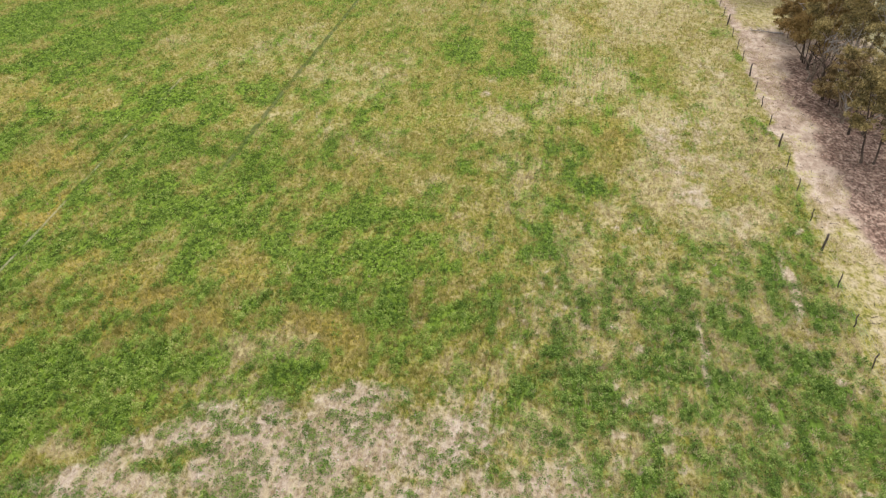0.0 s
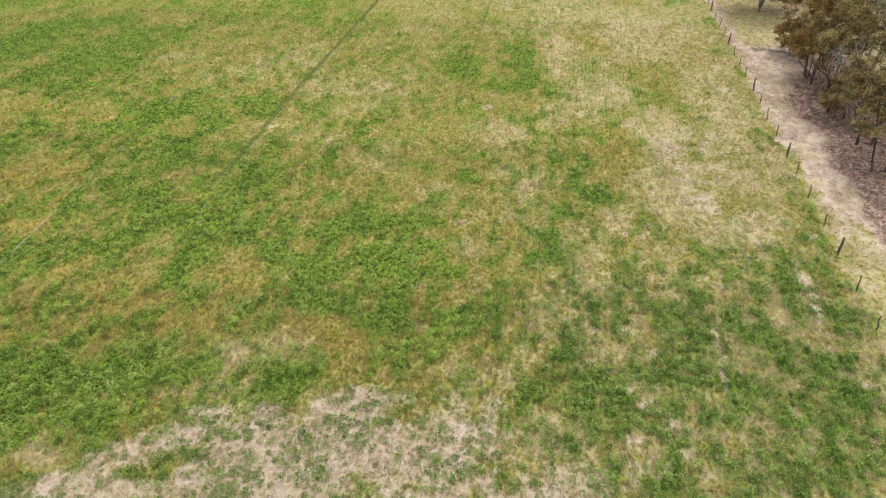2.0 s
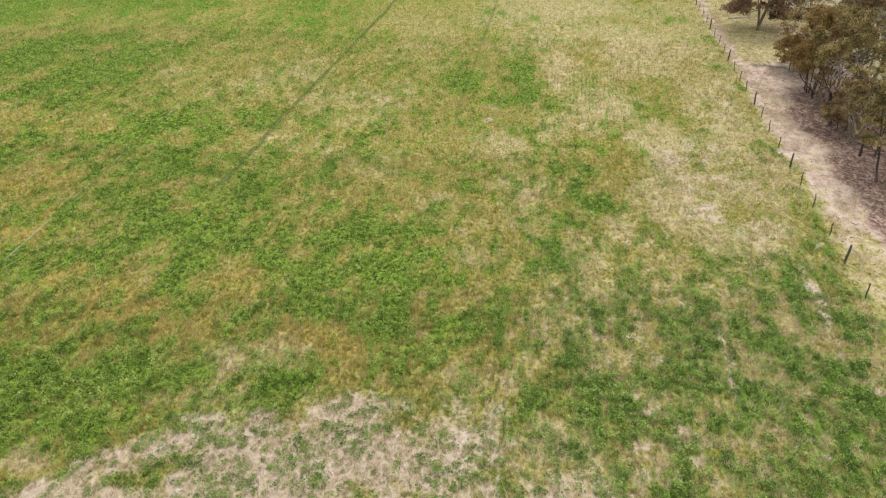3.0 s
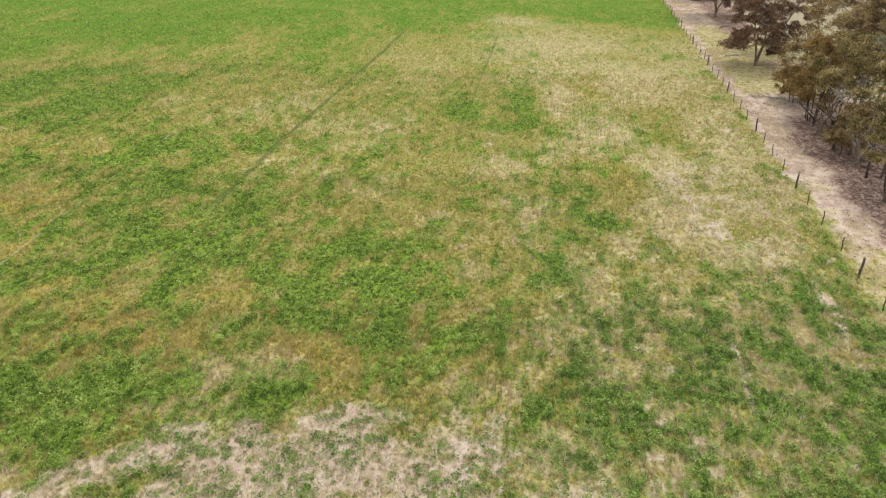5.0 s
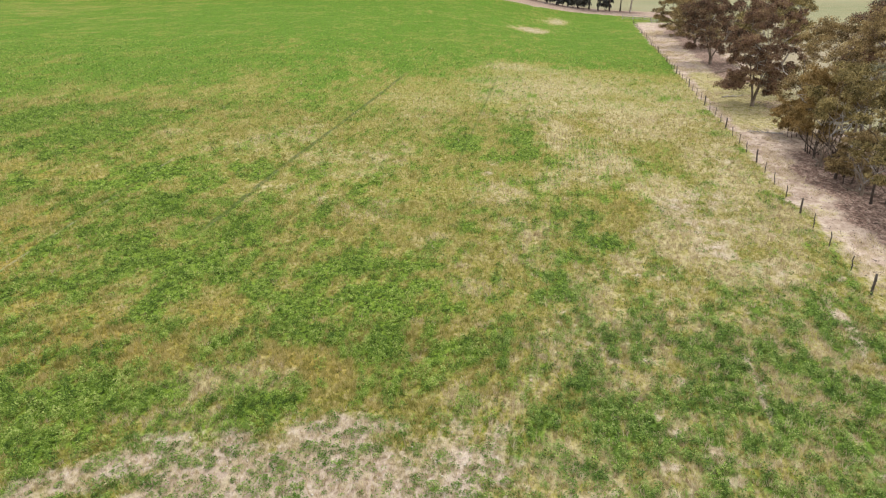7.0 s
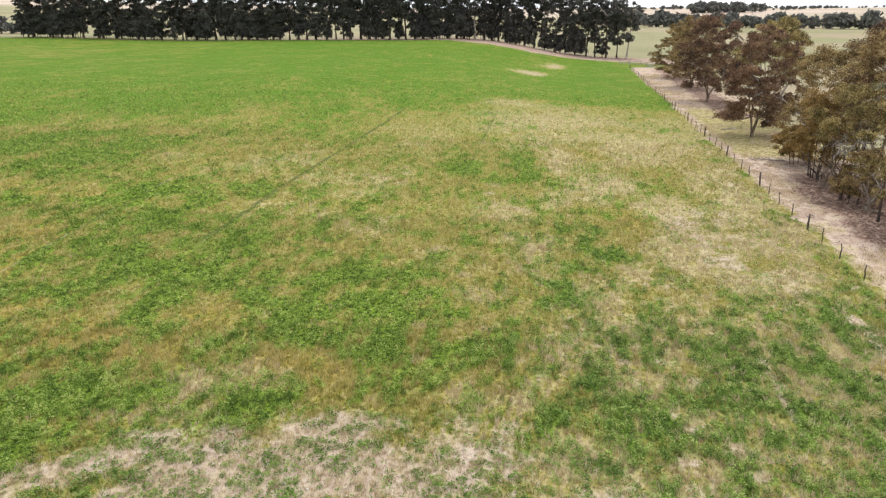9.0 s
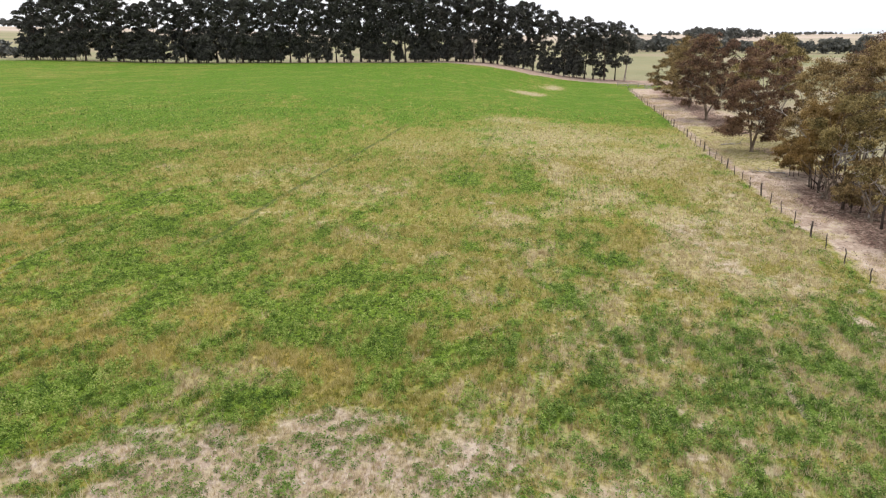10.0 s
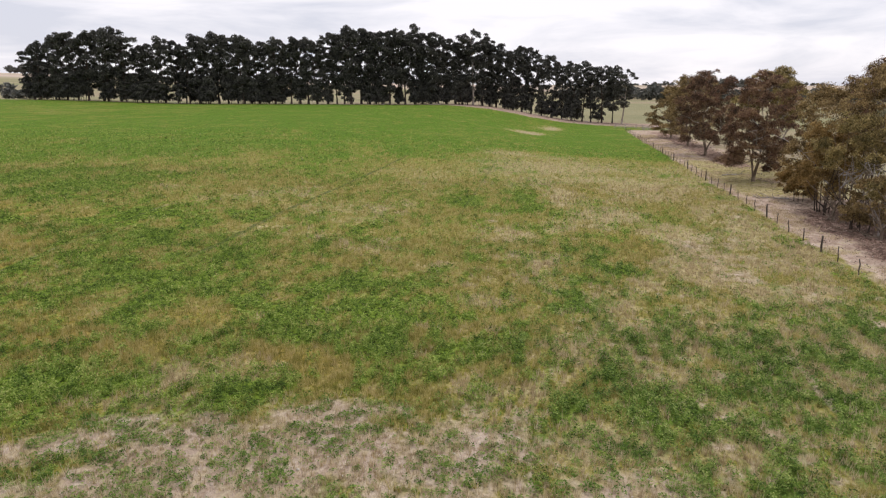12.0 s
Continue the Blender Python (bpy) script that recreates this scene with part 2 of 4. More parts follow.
zone("dry", 16.0, 93.8, 14.7, 20.9, 10, 0.75)
zone("dry", 21.6, 76.4, 6.1, 12.8, 15, 0.9)
zone("dry", 11.7, 113.1, 8.2, 6.2, 6, 0.75)
zone("dry", -2.2, 82.7, 7.9, 15.7, -1, 0.4)
zone("bare", 22.5, 179.0, 4.4, 8.1, 7, 0.62)
zone("dry", 22.5, 179.0, 6.5, 9.0, 7, 1)
zone("bare", 33.3, 208.0, 3.0, 10.0, 9, 0.5)
zone("dry", 33.3, 208.0, 5.0, 11.0, 9, 1)
zone("dry", -106.5, 198.2, 17.8, 19.9, -28, 0.22)
zone("bare", -2.0, 14.0, 13.0, 3.6, 0, 1.1)
zone("bare", -6.5, 17.2, 7.5, 2.6, -6, 1.0)
zone("bare", -12.6, 18.6, 3.2, 1.3, -8, 0.9)
zone("bare", -14.6, 16.9, 3.4, 1.2, -6, 0.9)
zone("dry", -9.8, 22.0, 2.4, 1.0, 0, 0.7)
zone("dry", -7.6, 24.6, 2.2, 1.4, 10, 0.8)
zone("gold", -6.6, 25.2, 2.6, 1.8, 10, 0.9)
zone("gold", 19.3, 72.8, 7.0, 8.0, 10, 0.6)
zone("gold", -60.0, 100.0, 9.0, 14.0, 10, 0.5)


EDGE = {"bare": (0.35, 1.50), "gold": (0.05, 1.65)}


def cover(kind, x, y):
    """How much of that cover grows at a place, from 0 to 1."""
    x, y = np.asarray(x, float), np.asarray(y, float)
    value = np.zeros_like(x)
    n1, n2 = vnoise(x, y, 5.0, 11) - 0.5, vnoise(x, y, 1.6, 12) - 0.5
    if kind == "bare":
        n1 = n1 * 0.5
    for cx, cy, rx, ry, turn, strength in ZONES[kind]:
        reach = 2.3 * max(rx, ry)
        near = np.nonzero((np.abs(x - cx) < reach) & (np.abs(y - cy) < reach))[0]
        dx, dy = x[near] - cx, y[near] - cy
        c, s = math.cos(turn), math.sin(turn)
        a, b = dx * c - dy * s, dx * s + dy * c
        r = np.sqrt((a / rx) ** 2 + (b / ry) ** 2) + n1[near] * 1.3 + n2[near] * 1.0
        value[near] = np.maximum(value[near], strength * (1 - step(r, *EDGE.get(kind, (0.15, 1.55)))))
    return value


def covers(x, y):
    """lush, dry and bare at places, the dirt lane, leaf litter and far paddocks, ochre grass and drill rows."""
    x, y = np.asarray(x, float), np.asarray(y, float)
    u, v = across(x, y), along(x, y)
    edge = (vnoise(x, y, 2.2, 23) - 0.5) * 1.6
    streak = 0.6 * vnoise(u * 3.0, v, 7.0, 21) + 0.4 * vnoise(u * 5.0, v * 1.2, 5.0, 24)
    broad = vnoise(x, y, 14.0, 22)
    calm = 1 - 0.55 * step(y, 45, 95)
    tuft = 0.6 * (vnoise(x, y, 2.1, 25) - 0.5) + 1.35 * (vnoise(u * 1.3, v * 0.65, 0.8, 26, 2) - 0.5)
    gold, drill = cover("gold", x, y), cover("drill", x, y)
    lush = 0.32 + 0.08 * step(-x, 4, 16) - 0.16 * step(x + edge * 2, 8, 14) * step(y, 31, 40) + 0.8 * (streak - 0.5) + 0.4 * (broad - 0.5) - 0.24 * gold
    lush = np.maximum(lush, 0.08 + 0.95 * cover("lush", x, y) - 0.12 * gold + 0.5 * (streak - 0.5))
    edge_y = np.interp(x, (-60, -44, -30, -15, 0, 19, 36), (62, 72, 80, 97, 104, 116, 109))
    lush = np.maximum(lush, step(y + 16 * (broad - 0.5) - edge_y, -3, 9 + 10 * step(-x, 0, 30)) * (0.68 + 0.55 * (streak - 0.5) + 0.45 * (broad - 0.5)))
    # low medic mixed evenly through the near side of the field
    even = step(x + 2 * edge, 2, 8) * (1 - step(y + 2 * edge, 28, 40))
    lush = lush + even * (0.52 - lush) * 0.55 + even * (0.04 + 0.15 * (1 - step(y, 18, 26)))
    lush = lush + tuft * calm
    dry, bare = np.maximum(cover("dry", x, y), 0.45 * even), cover("bare", x, y)
    green_zone = 1 - 0.8 * cover("lush", x, y)
    gaps = green_zone * step(vnoise(x, y, 0.42, 27, 2) + 0.5 * (vnoise(x, y, 3.0, 29, 2) - 0.5), 0.62, 0.80) * step(x + 3 * edge, 0, 5) * (1 - step(y, 34, 46))
    bare = np.maximum(bare, 0.60 * gaps)
    dry = np.maximum(dry, green_zone * 0.6 * step(vnoise(u * 1.3, v * 0.7, 0.6, 28, 2), 0.50, 0.74) * step(x + 3 * edge, -2, 5) * (1 - step(y, 36, 48)))
    dry = np.maximum(dry, 0.55 * step(u + edge, 9, 12) * step(v + 4 * edge, 36, 46) * (1 - step(v + 4 * edge, 100, 112)))
    beyond = step(u + edge, FENCE_U - 0.3, FENCE_U + 1.2) * (1 - step(v, 195, 215))
    dry = np.maximum(dry, beyond * (0.75 + 0.5 * (broad - 0.5)))
    lush = lush * (1 - 0.45 * dry) * (1 - 0.5 * bare) * (1 - 0.9 * beyond)
    lane = step(u + 1.6 * edge, FENCE_U - 0.7, FENCE_U + 1.3) * (1 - step(u + 2 * edge, 27.5, 33)) * (1 - step(v, 205, 225))
    lane = lane * (1 - 0.9 * step(v + 3 * edge, 70, 82) * (1 - step(v + 3 * edge, 112, 126)) * step(u + edge, 17.6, 19.5))
    lane = lane * (1 - 0.65 * (1 - step(v + 4 * edge, 38, 46)) * (1 - step(u + edge, 19.5, 21.5)))
    row_y = row_line(x)
    reach = np.interp(x, (-40, -10, 2, 10, 20, 30, 40, 52), (5, 6, 12, 25, 31, 34, 27, 20))
    strip = step(y + edge, row_y - reach, row_y - reach + 2.5) * (1 - step(y + edge, row_y + 6, row_y + 10)) * step(x, -190, -150) * (1 - step(x, 75, 90))
    strip = strip * (0.5 + 0.5 * step(x, -70, -20))
    lane = np.maximum(lane, strip)
    litter = (0.8 + 0.2 * (1 - step(v, 66, 74))) * step(u + 1.6 * edge + 2.7 * (1 - step(v, 66, 76)), 22.0, 24.2) * (1 - step(u + edge, 27, 30)) * (1 - step(v, 200, 215))
    litter = litter * np.maximum(1 - step(v + 2 * edge, 64, 72), np.maximum(0.95 * step(v, 100, 112), 0.7 * (1 - step(np.abs(v - 91), 2, 5))))
    litter = np.maximum(litter, 0.7 * (1 - step(np.abs(y - row_y - 1), 2, 6)) * step(x, -165, -150) * (1 - step(x, 66, 74)))
    litter = np.maximum(litter, 0.5 * strip)
    paddock = np.maximum(step(u + edge, 27, 32), step(y, row_y + 6, row_y + 9))
    return (np.clip(lush, 0, 1.2), dry, bare, np.clip(lane, 0, 1), np.clip(litter, 0, 1), np.clip(paddock, 0, 1), gold, drill)


# wheel ruts: where across the field, drift, half-width, from, to, how dark, how worn
RUTS = ((-31.7, -0.045, 0.15, 20, 58, 0.5, 0.6), (-22.8, -0.02, 0.20, 36, 108, 0.8, 0.12), (-22.3, -0.02, 0.14, 20, 34, 0.35, 0.2), (-8.3, -0.03, 0.14, 52, 108, 0.5, 0.0))


def in_rut(x, y):
    u, v = across(x, y), along(x, y)
    inside = np.zeros(len(u), bool)
    for at, drift, width, lo, hi, deep, worn in RUTS:
        inside |= (np.abs(u - at - drift * (v - 40)) < 1.0 * width) & (v > lo) & (v < hi)
    return inside


COVERS = ("lush", "dry", "bare", "lane", "litter", "paddock", "gold", "drill")


def row_line(x):
    """The line of the tall trees that close the field."""
    x = np.asarray(x, float)
    return 262 - 8 * step(-x, 60, 160) + 10 * step(x, -15, 25) - 34 * step(x, 28, 80)


# ---- materials ----
def material(name):
    m = bpy.data.materials.new(name)
    m.use_nodes = True
    t = m.node_tree
    b = t.nodes["Principled BSDF"]
    b.inputs["Specular IOR Level"].default_value = 0.2
    return m, t, b


def node(t, kind, **values):
    n = t.nodes.new(kind)
    for key, value in values.items():
        n.inputs[key].default_value = value
    return n


def ramp(t, fac, stops):
    n = t.nodes.new("ShaderNodeValToRGB")
    el = n.color_ramp.elements
    while len(el) < len(stops):
        el.new(0.5)
    for e, (p, c) in zip(el, stops):
        e.position, e.color = p, (*c, 1)
    t.links.new(fac, n.inputs["Fac"])
    return n.outputs["Color"]


def mixed(t, fac, a, b, blend="MIX"):
    n = t.nodes.new("ShaderNodeMix")
    n.data_type, n.blend_type = "RGBA", blend
    for socket, value in ((n.inputs["Factor"], fac), (n.inputs["A"], a), (n.inputs["B"], b)):
        if isinstance(value, (int, float)):
            socket.default_value = value
        elif isinstance(value, tuple):
            socket.default_value = (*value, 1)
        else:
            t.links.new(value, socket)
    return n.outputs["Result"]


def calc(t, op, a, b=0.0, c=0.0, clamp=False):
    n = t.nodes.new("ShaderNodeMath")
    n.operation, n.use_clamp = op, clamp
    for socket, value in zip(n.inputs, (a, b, c)):
        if isinstance(value, (int, float)):
            socket.default_value = value
        else:
            t.links.new(value, socket)
    return n.outputs[0]


def smooth(t, value, lo, hi):
    n = t.nodes.new("ShaderNodeMapRange")
    n.interpolation_type = "SMOOTHSTEP"
    n.inputs["From Min"].default_value, n.inputs["From Max"].default_value = lo, hi
    t.links.new(value, n.inputs["Value"])
    return n.outputs["Result"]


def noise_of(t, vector, size, detail=3.0, rough=0.55):
    n = node(t, "ShaderNodeTexNoise", Scale=1.0 / size, Detail=detail, Roughness=rough)
    t.links.new(vector, n.inputs["Vector"])
    return n.outputs["Fac"]


def bumped(t, b, height, strength, distance):
    n = node(t, "ShaderNodeBump", Strength=strength, Distance=distance)
    t.links.new(height, n.inputs["Height"])
    t.links.new(n.outputs["Normal"], b.inputs["Normal"])


SOIL, SOIL_PALE = (0.33, 0.245, 0.175), (0.58, 0.465, 0.35)
STRAW, STRAW_PALE, OLIVE, OCHRE = (0.412, 0.345, 0.168), (0.545, 0.46, 0.27), (0.282, 0.255, 0.054), (0.355, 0.272, 0.055)
GREEN, GREEN_DARK, GREEN_LIGHT = (0.114, 0.190, 0.020), (0.039, 0.068, 0.009), (0.200, 0.288, 0.038)


def pasture_material():
    m, t, b = material("pasture")
    co = t.nodes.new("ShaderNodeTexCoord").outputs["Object"]
    rot = node(t, "ShaderNodeMapping", Rotation=(0, 0, TURN))
    t.links.new(co, rot.inputs["Vector"])
    uv = rot.outputs["Vector"]
    sep = t.nodes.new("ShaderNodeSeparateXYZ")
    t.links.new(uv, sep.inputs[0])
    u, vv = sep.outputs["X"], sep.outputs["Y"]

    def attr(name):
        n = t.nodes.new("ShaderNodeAttribute")
        n.attribute_name = name
        return n.outputs["Fac"]

    def plus(value, noise_value, amount):
        return calc(t, "MULTIPLY_ADD", calc(t, "SUBTRACT", noise_value, 0.5), amount, value)

    lush, dry, bare, lane, litter, paddock, gold, drill = (attr(n) for n in COVERS)
    drawn = node(t, "ShaderNodeMapping", Scale=(1.15, 0.80, 1))
    t.links.new(uv, drawn.inputs["Vector"])
    dv = drawn.outputs["Vector"]
    big, mid, fine = noise_of(t, co, 2.4, 4.0, 0.6), noise_of(t, dv, 0.7, 4.0, 0.6), noise_of(t, dv, 0.24, 3.0, 0.6)
    broad, tiny = noise_of(t, co, 9.0, 4.0, 0.6), noise_of(t, dv, 0.09, 2.0, 0.6)
    stretch = node(t, "ShaderNodeMapping", Scale=(2.6, 0.30, 1))
    t.links.new(uv, stretch.inputs["Vector"])
    streaks = noise_of(t, stretch.outputs["Vector"], 1.0, 3.0, 0.6)
    wide = noise_of(t, stretch.outputs["Vector"], 9.0, 5.0, 0.7)
    rows = calc(t, "SINE", calc(t, "MULTIPLY", u, 2 * math.pi / 0.36))
    rows = calc(t, "MULTIPLY", rows, calc(t, "MULTIPLY_ADD", drill, 0.9, 0.22))
    # how green the sward is
    g = plus(lush, mid, 1.0)
    g = plus(g, fine, 0.8)
    g = plus(g, streaks, 1.0)
    g = calc(t, "MULTIPLY_ADD", rows, 0.16, g)
    green_fac = smooth(t, g, 0.18, 0.76)
    straw = ramp(t, calc(t, "MULTIPLY_ADD", rows, 0.08, plus(mid, fine, 0.6)), ((0.28, OLIVE), (0.48, STRAW), (0.70, STRAW_PALE)))
    olive = ramp(t, plus(fine, mid, 0.5), ((0.34, (0.16, 0.175, 0.028)), (0.5, OLIVE), (0.66, STRAW)))
    ochre = ramp(t, plus(fine, mid, 0.6), ((0.34, (0.20, 0.18, 0.032)), (0.5, OCHRE), (0.66, (0.45, 0.355, 0.12))))
    olive = mixed(t, smooth(t, plus(gold, mid, 0.8), 0.10, 1.0), olive, ochre)
    straw = mixed(t, smooth(t, plus(plus(dry, mid, 1.0), big, 0.6), 0.05, 0.90), olive, straw)
    green = ramp(t, plus(fine, mid, 0.6), ((0.41, GREEN_DARK), (0.5, GREEN), (0.59, GREEN_LIGHT)))
    green = mixed(t, calc(t, "MULTIPLY", smooth(t, plus(plus(wide, streaks, 0.7), big, 0.7), 0.44, 0.64), 0.40), green, (0.185, 0.25, 0.045))
    green = mixed(t, calc(t, "MULTIPLY", smooth(t, calc(t, "MULTIPLY_ADD", u, -0.25, vv), 72, 112), 0.65), green, (0.102, 0.214, 0.020))
    plain = t.nodes.new("ShaderNodeSeparateXYZ")
    t.links.new(co, plain.inputs[0])
    medic = calc(t, "MULTIPLY", smooth(t, plain.outputs["X"], 0, 8), calc(t, "SUBTRACT", 1.0, smooth(t, plain.outputs["Y"], 28, 42)))
    green = mixed(t, calc(t, "MULTIPLY", medic, 0.7), green, ramp(t, fine, ((0.38, (0.036, 0.068, 0.012)), (0.62, (0.105, 0.180, 0.030)))))
    color = mixed(t, green_fac, straw, green)
    wisps = calc(t, "MULTIPLY", smooth(t, plus(plus(big, broad, 1.0), mid, 0.8), 0.50, 0.70), smooth(t, vv, 84, 112))
    color = mixed(t, calc(t, "MULTIPLY", wisps, 0.45), color, (0.27, 0.272, 0.062))
    # shade in the gaps of the sward, put into the colour as dark thatch
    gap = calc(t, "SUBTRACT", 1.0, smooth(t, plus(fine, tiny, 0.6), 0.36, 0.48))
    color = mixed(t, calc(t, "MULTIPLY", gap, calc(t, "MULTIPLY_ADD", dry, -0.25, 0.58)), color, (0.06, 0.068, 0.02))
    # bare soil between the plants
    s = plus(bare, mid, 1.3)
    s = plus(s, big, 0.7)
    s = plus(s, fine, 0.7)
    s = calc(t, "MULTIPLY_ADD", rows, -0.14, s)
    soil_fac = calc(t, "MULTIPLY", smooth(t, s, 0.28, 0.95), smooth(t, bare, 0.06, 0.45))
    soil = ramp(t, plus(plus(fine, big, 0.5), mid, 0.7), ((0.32, SOIL), (0.5, (0.43, 0.34, 0.262)), (0.68, (0.55, 0.455, 0.365))))
    soil = mixed(t, calc(t, "MULTIPLY", smooth(t, plus(streaks, fine, 0.8), 0.42, 0.62), 0.42), soil, STRAW)
    color = mixed(t, soil_fac, color, soil)
    # wheel ruts: pressed dark edges, and a pale worn line in parts
    for at, drift, width, lo, hi, deep, worn in RUTS:
        wob = calc(t, "ADD", u, calc(t, "MULTIPLY", calc(t, "SUBTRACT", big, 0.5), 0.25))
        wob = calc(t, "MULTIPLY_ADD", calc(t, "SUBTRACT", vv, 40.0), -drift, wob)
        dist = calc(t, "ABSOLUTE", calc(t, "SUBTRACT", wob, at))
        ends = calc(t, "MULTIPLY", smooth(t, vv, lo, lo + 5), calc(t, "SUBTRACT", 1.0, smooth(t, vv, hi - 12, hi)))
        line = calc(t, "MULTIPLY", calc(t, "SUBTRACT", 1.0, smooth(t, dist, width * 0.6, width * 1.7)), ends)
        color = mixed(t, calc(t, "MULTIPLY", calc(t, "MULTIPLY", line, smooth(t, mid, 0.28, 0.5)), deep), color, (0.06, 0.085, 0.022))
        core = calc(t, "MULTIPLY", calc(t, "SUBTRACT", 1.0, smooth(t, dist, width * 0.35, width * 0.75)), ends)
        color = mixed(t, calc(t, "MULTIPLY", calc(t, "MULTIPLY", core, smooth(t, big, 0.42, 0.56)), worn), color, (0.40, 0.37, 0.23))
    for at, width, lo, hi in ((14.6, 0.22, 26, 37), (9.1, 0.14, 22, 31)):
        wob = calc(t, "ADD", u, calc(t, "MULTIPLY", calc(t, "SUBTRACT", big, 0.5), 1.0))
        dist = calc(t, "ABSOLUTE", calc(t, "SUBTRACT", wob, at))
        line = calc(t, "SUBTRACT", 1.0, smooth(t, dist, width * 0.5, width * 1.5))
        ends = calc(t, "MULTIPLY", smooth(t, vv, lo, lo + 3), calc(t, "SUBTRACT", 1.0, smooth(t, vv, hi - 4, hi)))
        line = calc(t, "MULTIPLY", calc(t, "MULTIPLY", line, ends), smooth(t, mid, 0.44, 0.56))
        color = mixed(t, calc(t, "MULTIPLY", line, 0.8), color, SOIL_PALE)
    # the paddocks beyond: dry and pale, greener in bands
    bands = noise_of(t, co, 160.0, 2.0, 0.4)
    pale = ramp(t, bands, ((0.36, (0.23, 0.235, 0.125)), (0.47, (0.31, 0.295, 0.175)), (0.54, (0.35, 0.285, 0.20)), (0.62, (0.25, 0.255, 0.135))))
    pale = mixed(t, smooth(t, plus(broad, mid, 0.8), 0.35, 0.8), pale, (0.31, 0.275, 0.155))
    # far hills: pinkish stubble, with distance haze mixed into the base colour
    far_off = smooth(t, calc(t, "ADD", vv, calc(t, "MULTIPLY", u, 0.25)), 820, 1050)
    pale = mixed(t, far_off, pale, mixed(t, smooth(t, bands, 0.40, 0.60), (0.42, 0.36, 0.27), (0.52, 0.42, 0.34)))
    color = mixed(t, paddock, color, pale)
    # the dirt lane and the litter under the trees
    lane_col = ramp(t, plus(mid, big, 0.5), ((0.34, (0.335, 0.245, 0.185)), (0.5, (0.475, 0.365, 0.285)), (0.68, (0.61, 0.50, 0.405))))
    lane_col = mixed(t, smooth(t, plus(plus(big, fine, 0.6), mid, 0.5), 0.57, 0.74), lane_col, straw)
    lane_fac = smooth(t, calc(t, "ADD", lane, calc(t, "MULTIPLY", calc(t, "SUBTRACT", mid, 0.5), 0.8)), 0.25, 0.7)
    color = mixed(t, lane_fac, color, lane_col)
    litter_fac = smooth(t, calc(t, "ADD", litter, calc(t, "MULTIPLY", calc(t, "SUBTRACT", mid, 0.5), 1.0)), 0.25, 0.8)
    litter_col = ramp(t, plus(fine, mid, 0.6), ((0.36, (0.125, 0.078, 0.060)), (0.5, (0.27, 0.175, 0.135)), (0.66, (0.48, 0.35, 0.275))))
    color = mixed(t, litter_fac, color, litter_col)
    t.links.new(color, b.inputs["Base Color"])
    b.inputs["Roughness"].default_value = 0.95
    b.inputs["Specular IOR Level"].default_value = 0.05
    bumped(t, b, calc(t, "ADD", calc(t, "MULTIPLY", mid, 1.0), calc(t, "MULTIPLY", fine, 0.7)), 1.0, 0.35)
    return m


def leaf_material(name, stops, through_light=0.25, clump=0.0):
    m, t, b = material(name)
    geo = t.nodes.new("ShaderNodeNewGeometry")
    info = t.nodes.new("ShaderNodeObjectInfo")
    co = t.nodes.new("ShaderNodeTexCoord").outputs["Object"]
    f = calc(t, "MULTIPLY_ADD", geo.outputs["Random Per Island"], 0.66, -0.12)
    f = calc(t, "ADD", f, calc(t, "MULTIPLY", noise_of(t, co, 1.6, 2.0), 0.75))
    if clump:
        f = calc(t, "ADD", f, calc(t, "MULTIPLY", calc(t, "SUBTRACT", noise_of(t, co, clump, 1.0), 0.5), 1.3))
    f = calc(t, "ADD", f, calc(t, "MULTIPLY", calc(t, "SUBTRACT", info.outputs["Random"], 0.5), 0.18))
    color = ramp(t, f, stops)
    t.links.new(color, b.inputs["Base Color"])
    b.inputs["Roughness"].default_value = 0.7
    b.inputs["Specular IOR Level"].default_value = 0.2
    tr = t.nodes.new("ShaderNodeBsdfTranslucent")
    t.links.new(color, tr.inputs["Color"])
    mx = node(t, "ShaderNodeMixShader", Fac=through_light)
    t.links.new(b.outputs[0], mx.inputs[1])
    t.links.new(tr.outputs[0], mx.inputs[2])
    t.links.new(mx.outputs[0], t.nodes["Material Output"].inputs["Surface"])
    return m


def bark_material(name, dark, light, size=0.35):
    m, t, b = material(name)
    co = t.nodes.new("ShaderNodeTexCoord").outputs["Object"]
    st = node(t, "ShaderNodeMapping", Scale=(1, 1, 0.25))
    t.links.new(co, st.inputs["Vector"])
    n = noise_of(t, st.outputs["Vector"], size, 5.0, 0.65)
    t.links.new(ramp(t, n, ((0.35, dark), (0.65, light))), b.inputs["Base Color"])
    b.inputs["Roughness"].default_value = 0.9
    bumped(t, b, n, 0.6, 0.05)
    return m


M_PASTURE = pasture_material()
M_CLOVER = leaf_material("clover_leaf", ((0.2, (0.045, 0.086, 0.013)), (0.45, (0.144, 0.240, 0.034)), (0.7, (0.290, 0.405, 0.066)), (0.95, (0.48, 0.52, 0.17))), 0.25, 0.45)
M_MEDIC = leaf_material("medic_leaf", ((0.2, (0.033, 0.064, 0.011)), (0.45, (0.099, 0.178, 0.030)), (0.7, (0.200, 0.308, 0.057)), (0.95, (0.38, 0.44, 0.14))), 0.25, 0.45)
M_WEED = leaf_material("weed_leaf", ((0.2, (0.062, 0.122, 0.021)), (0.5, (0.140, 0.245, 0.041)), (0.8, (0.24, 0.355, 0.075)), (0.95, (0.40, 0.43, 0.15))), 0.3, 0.45)
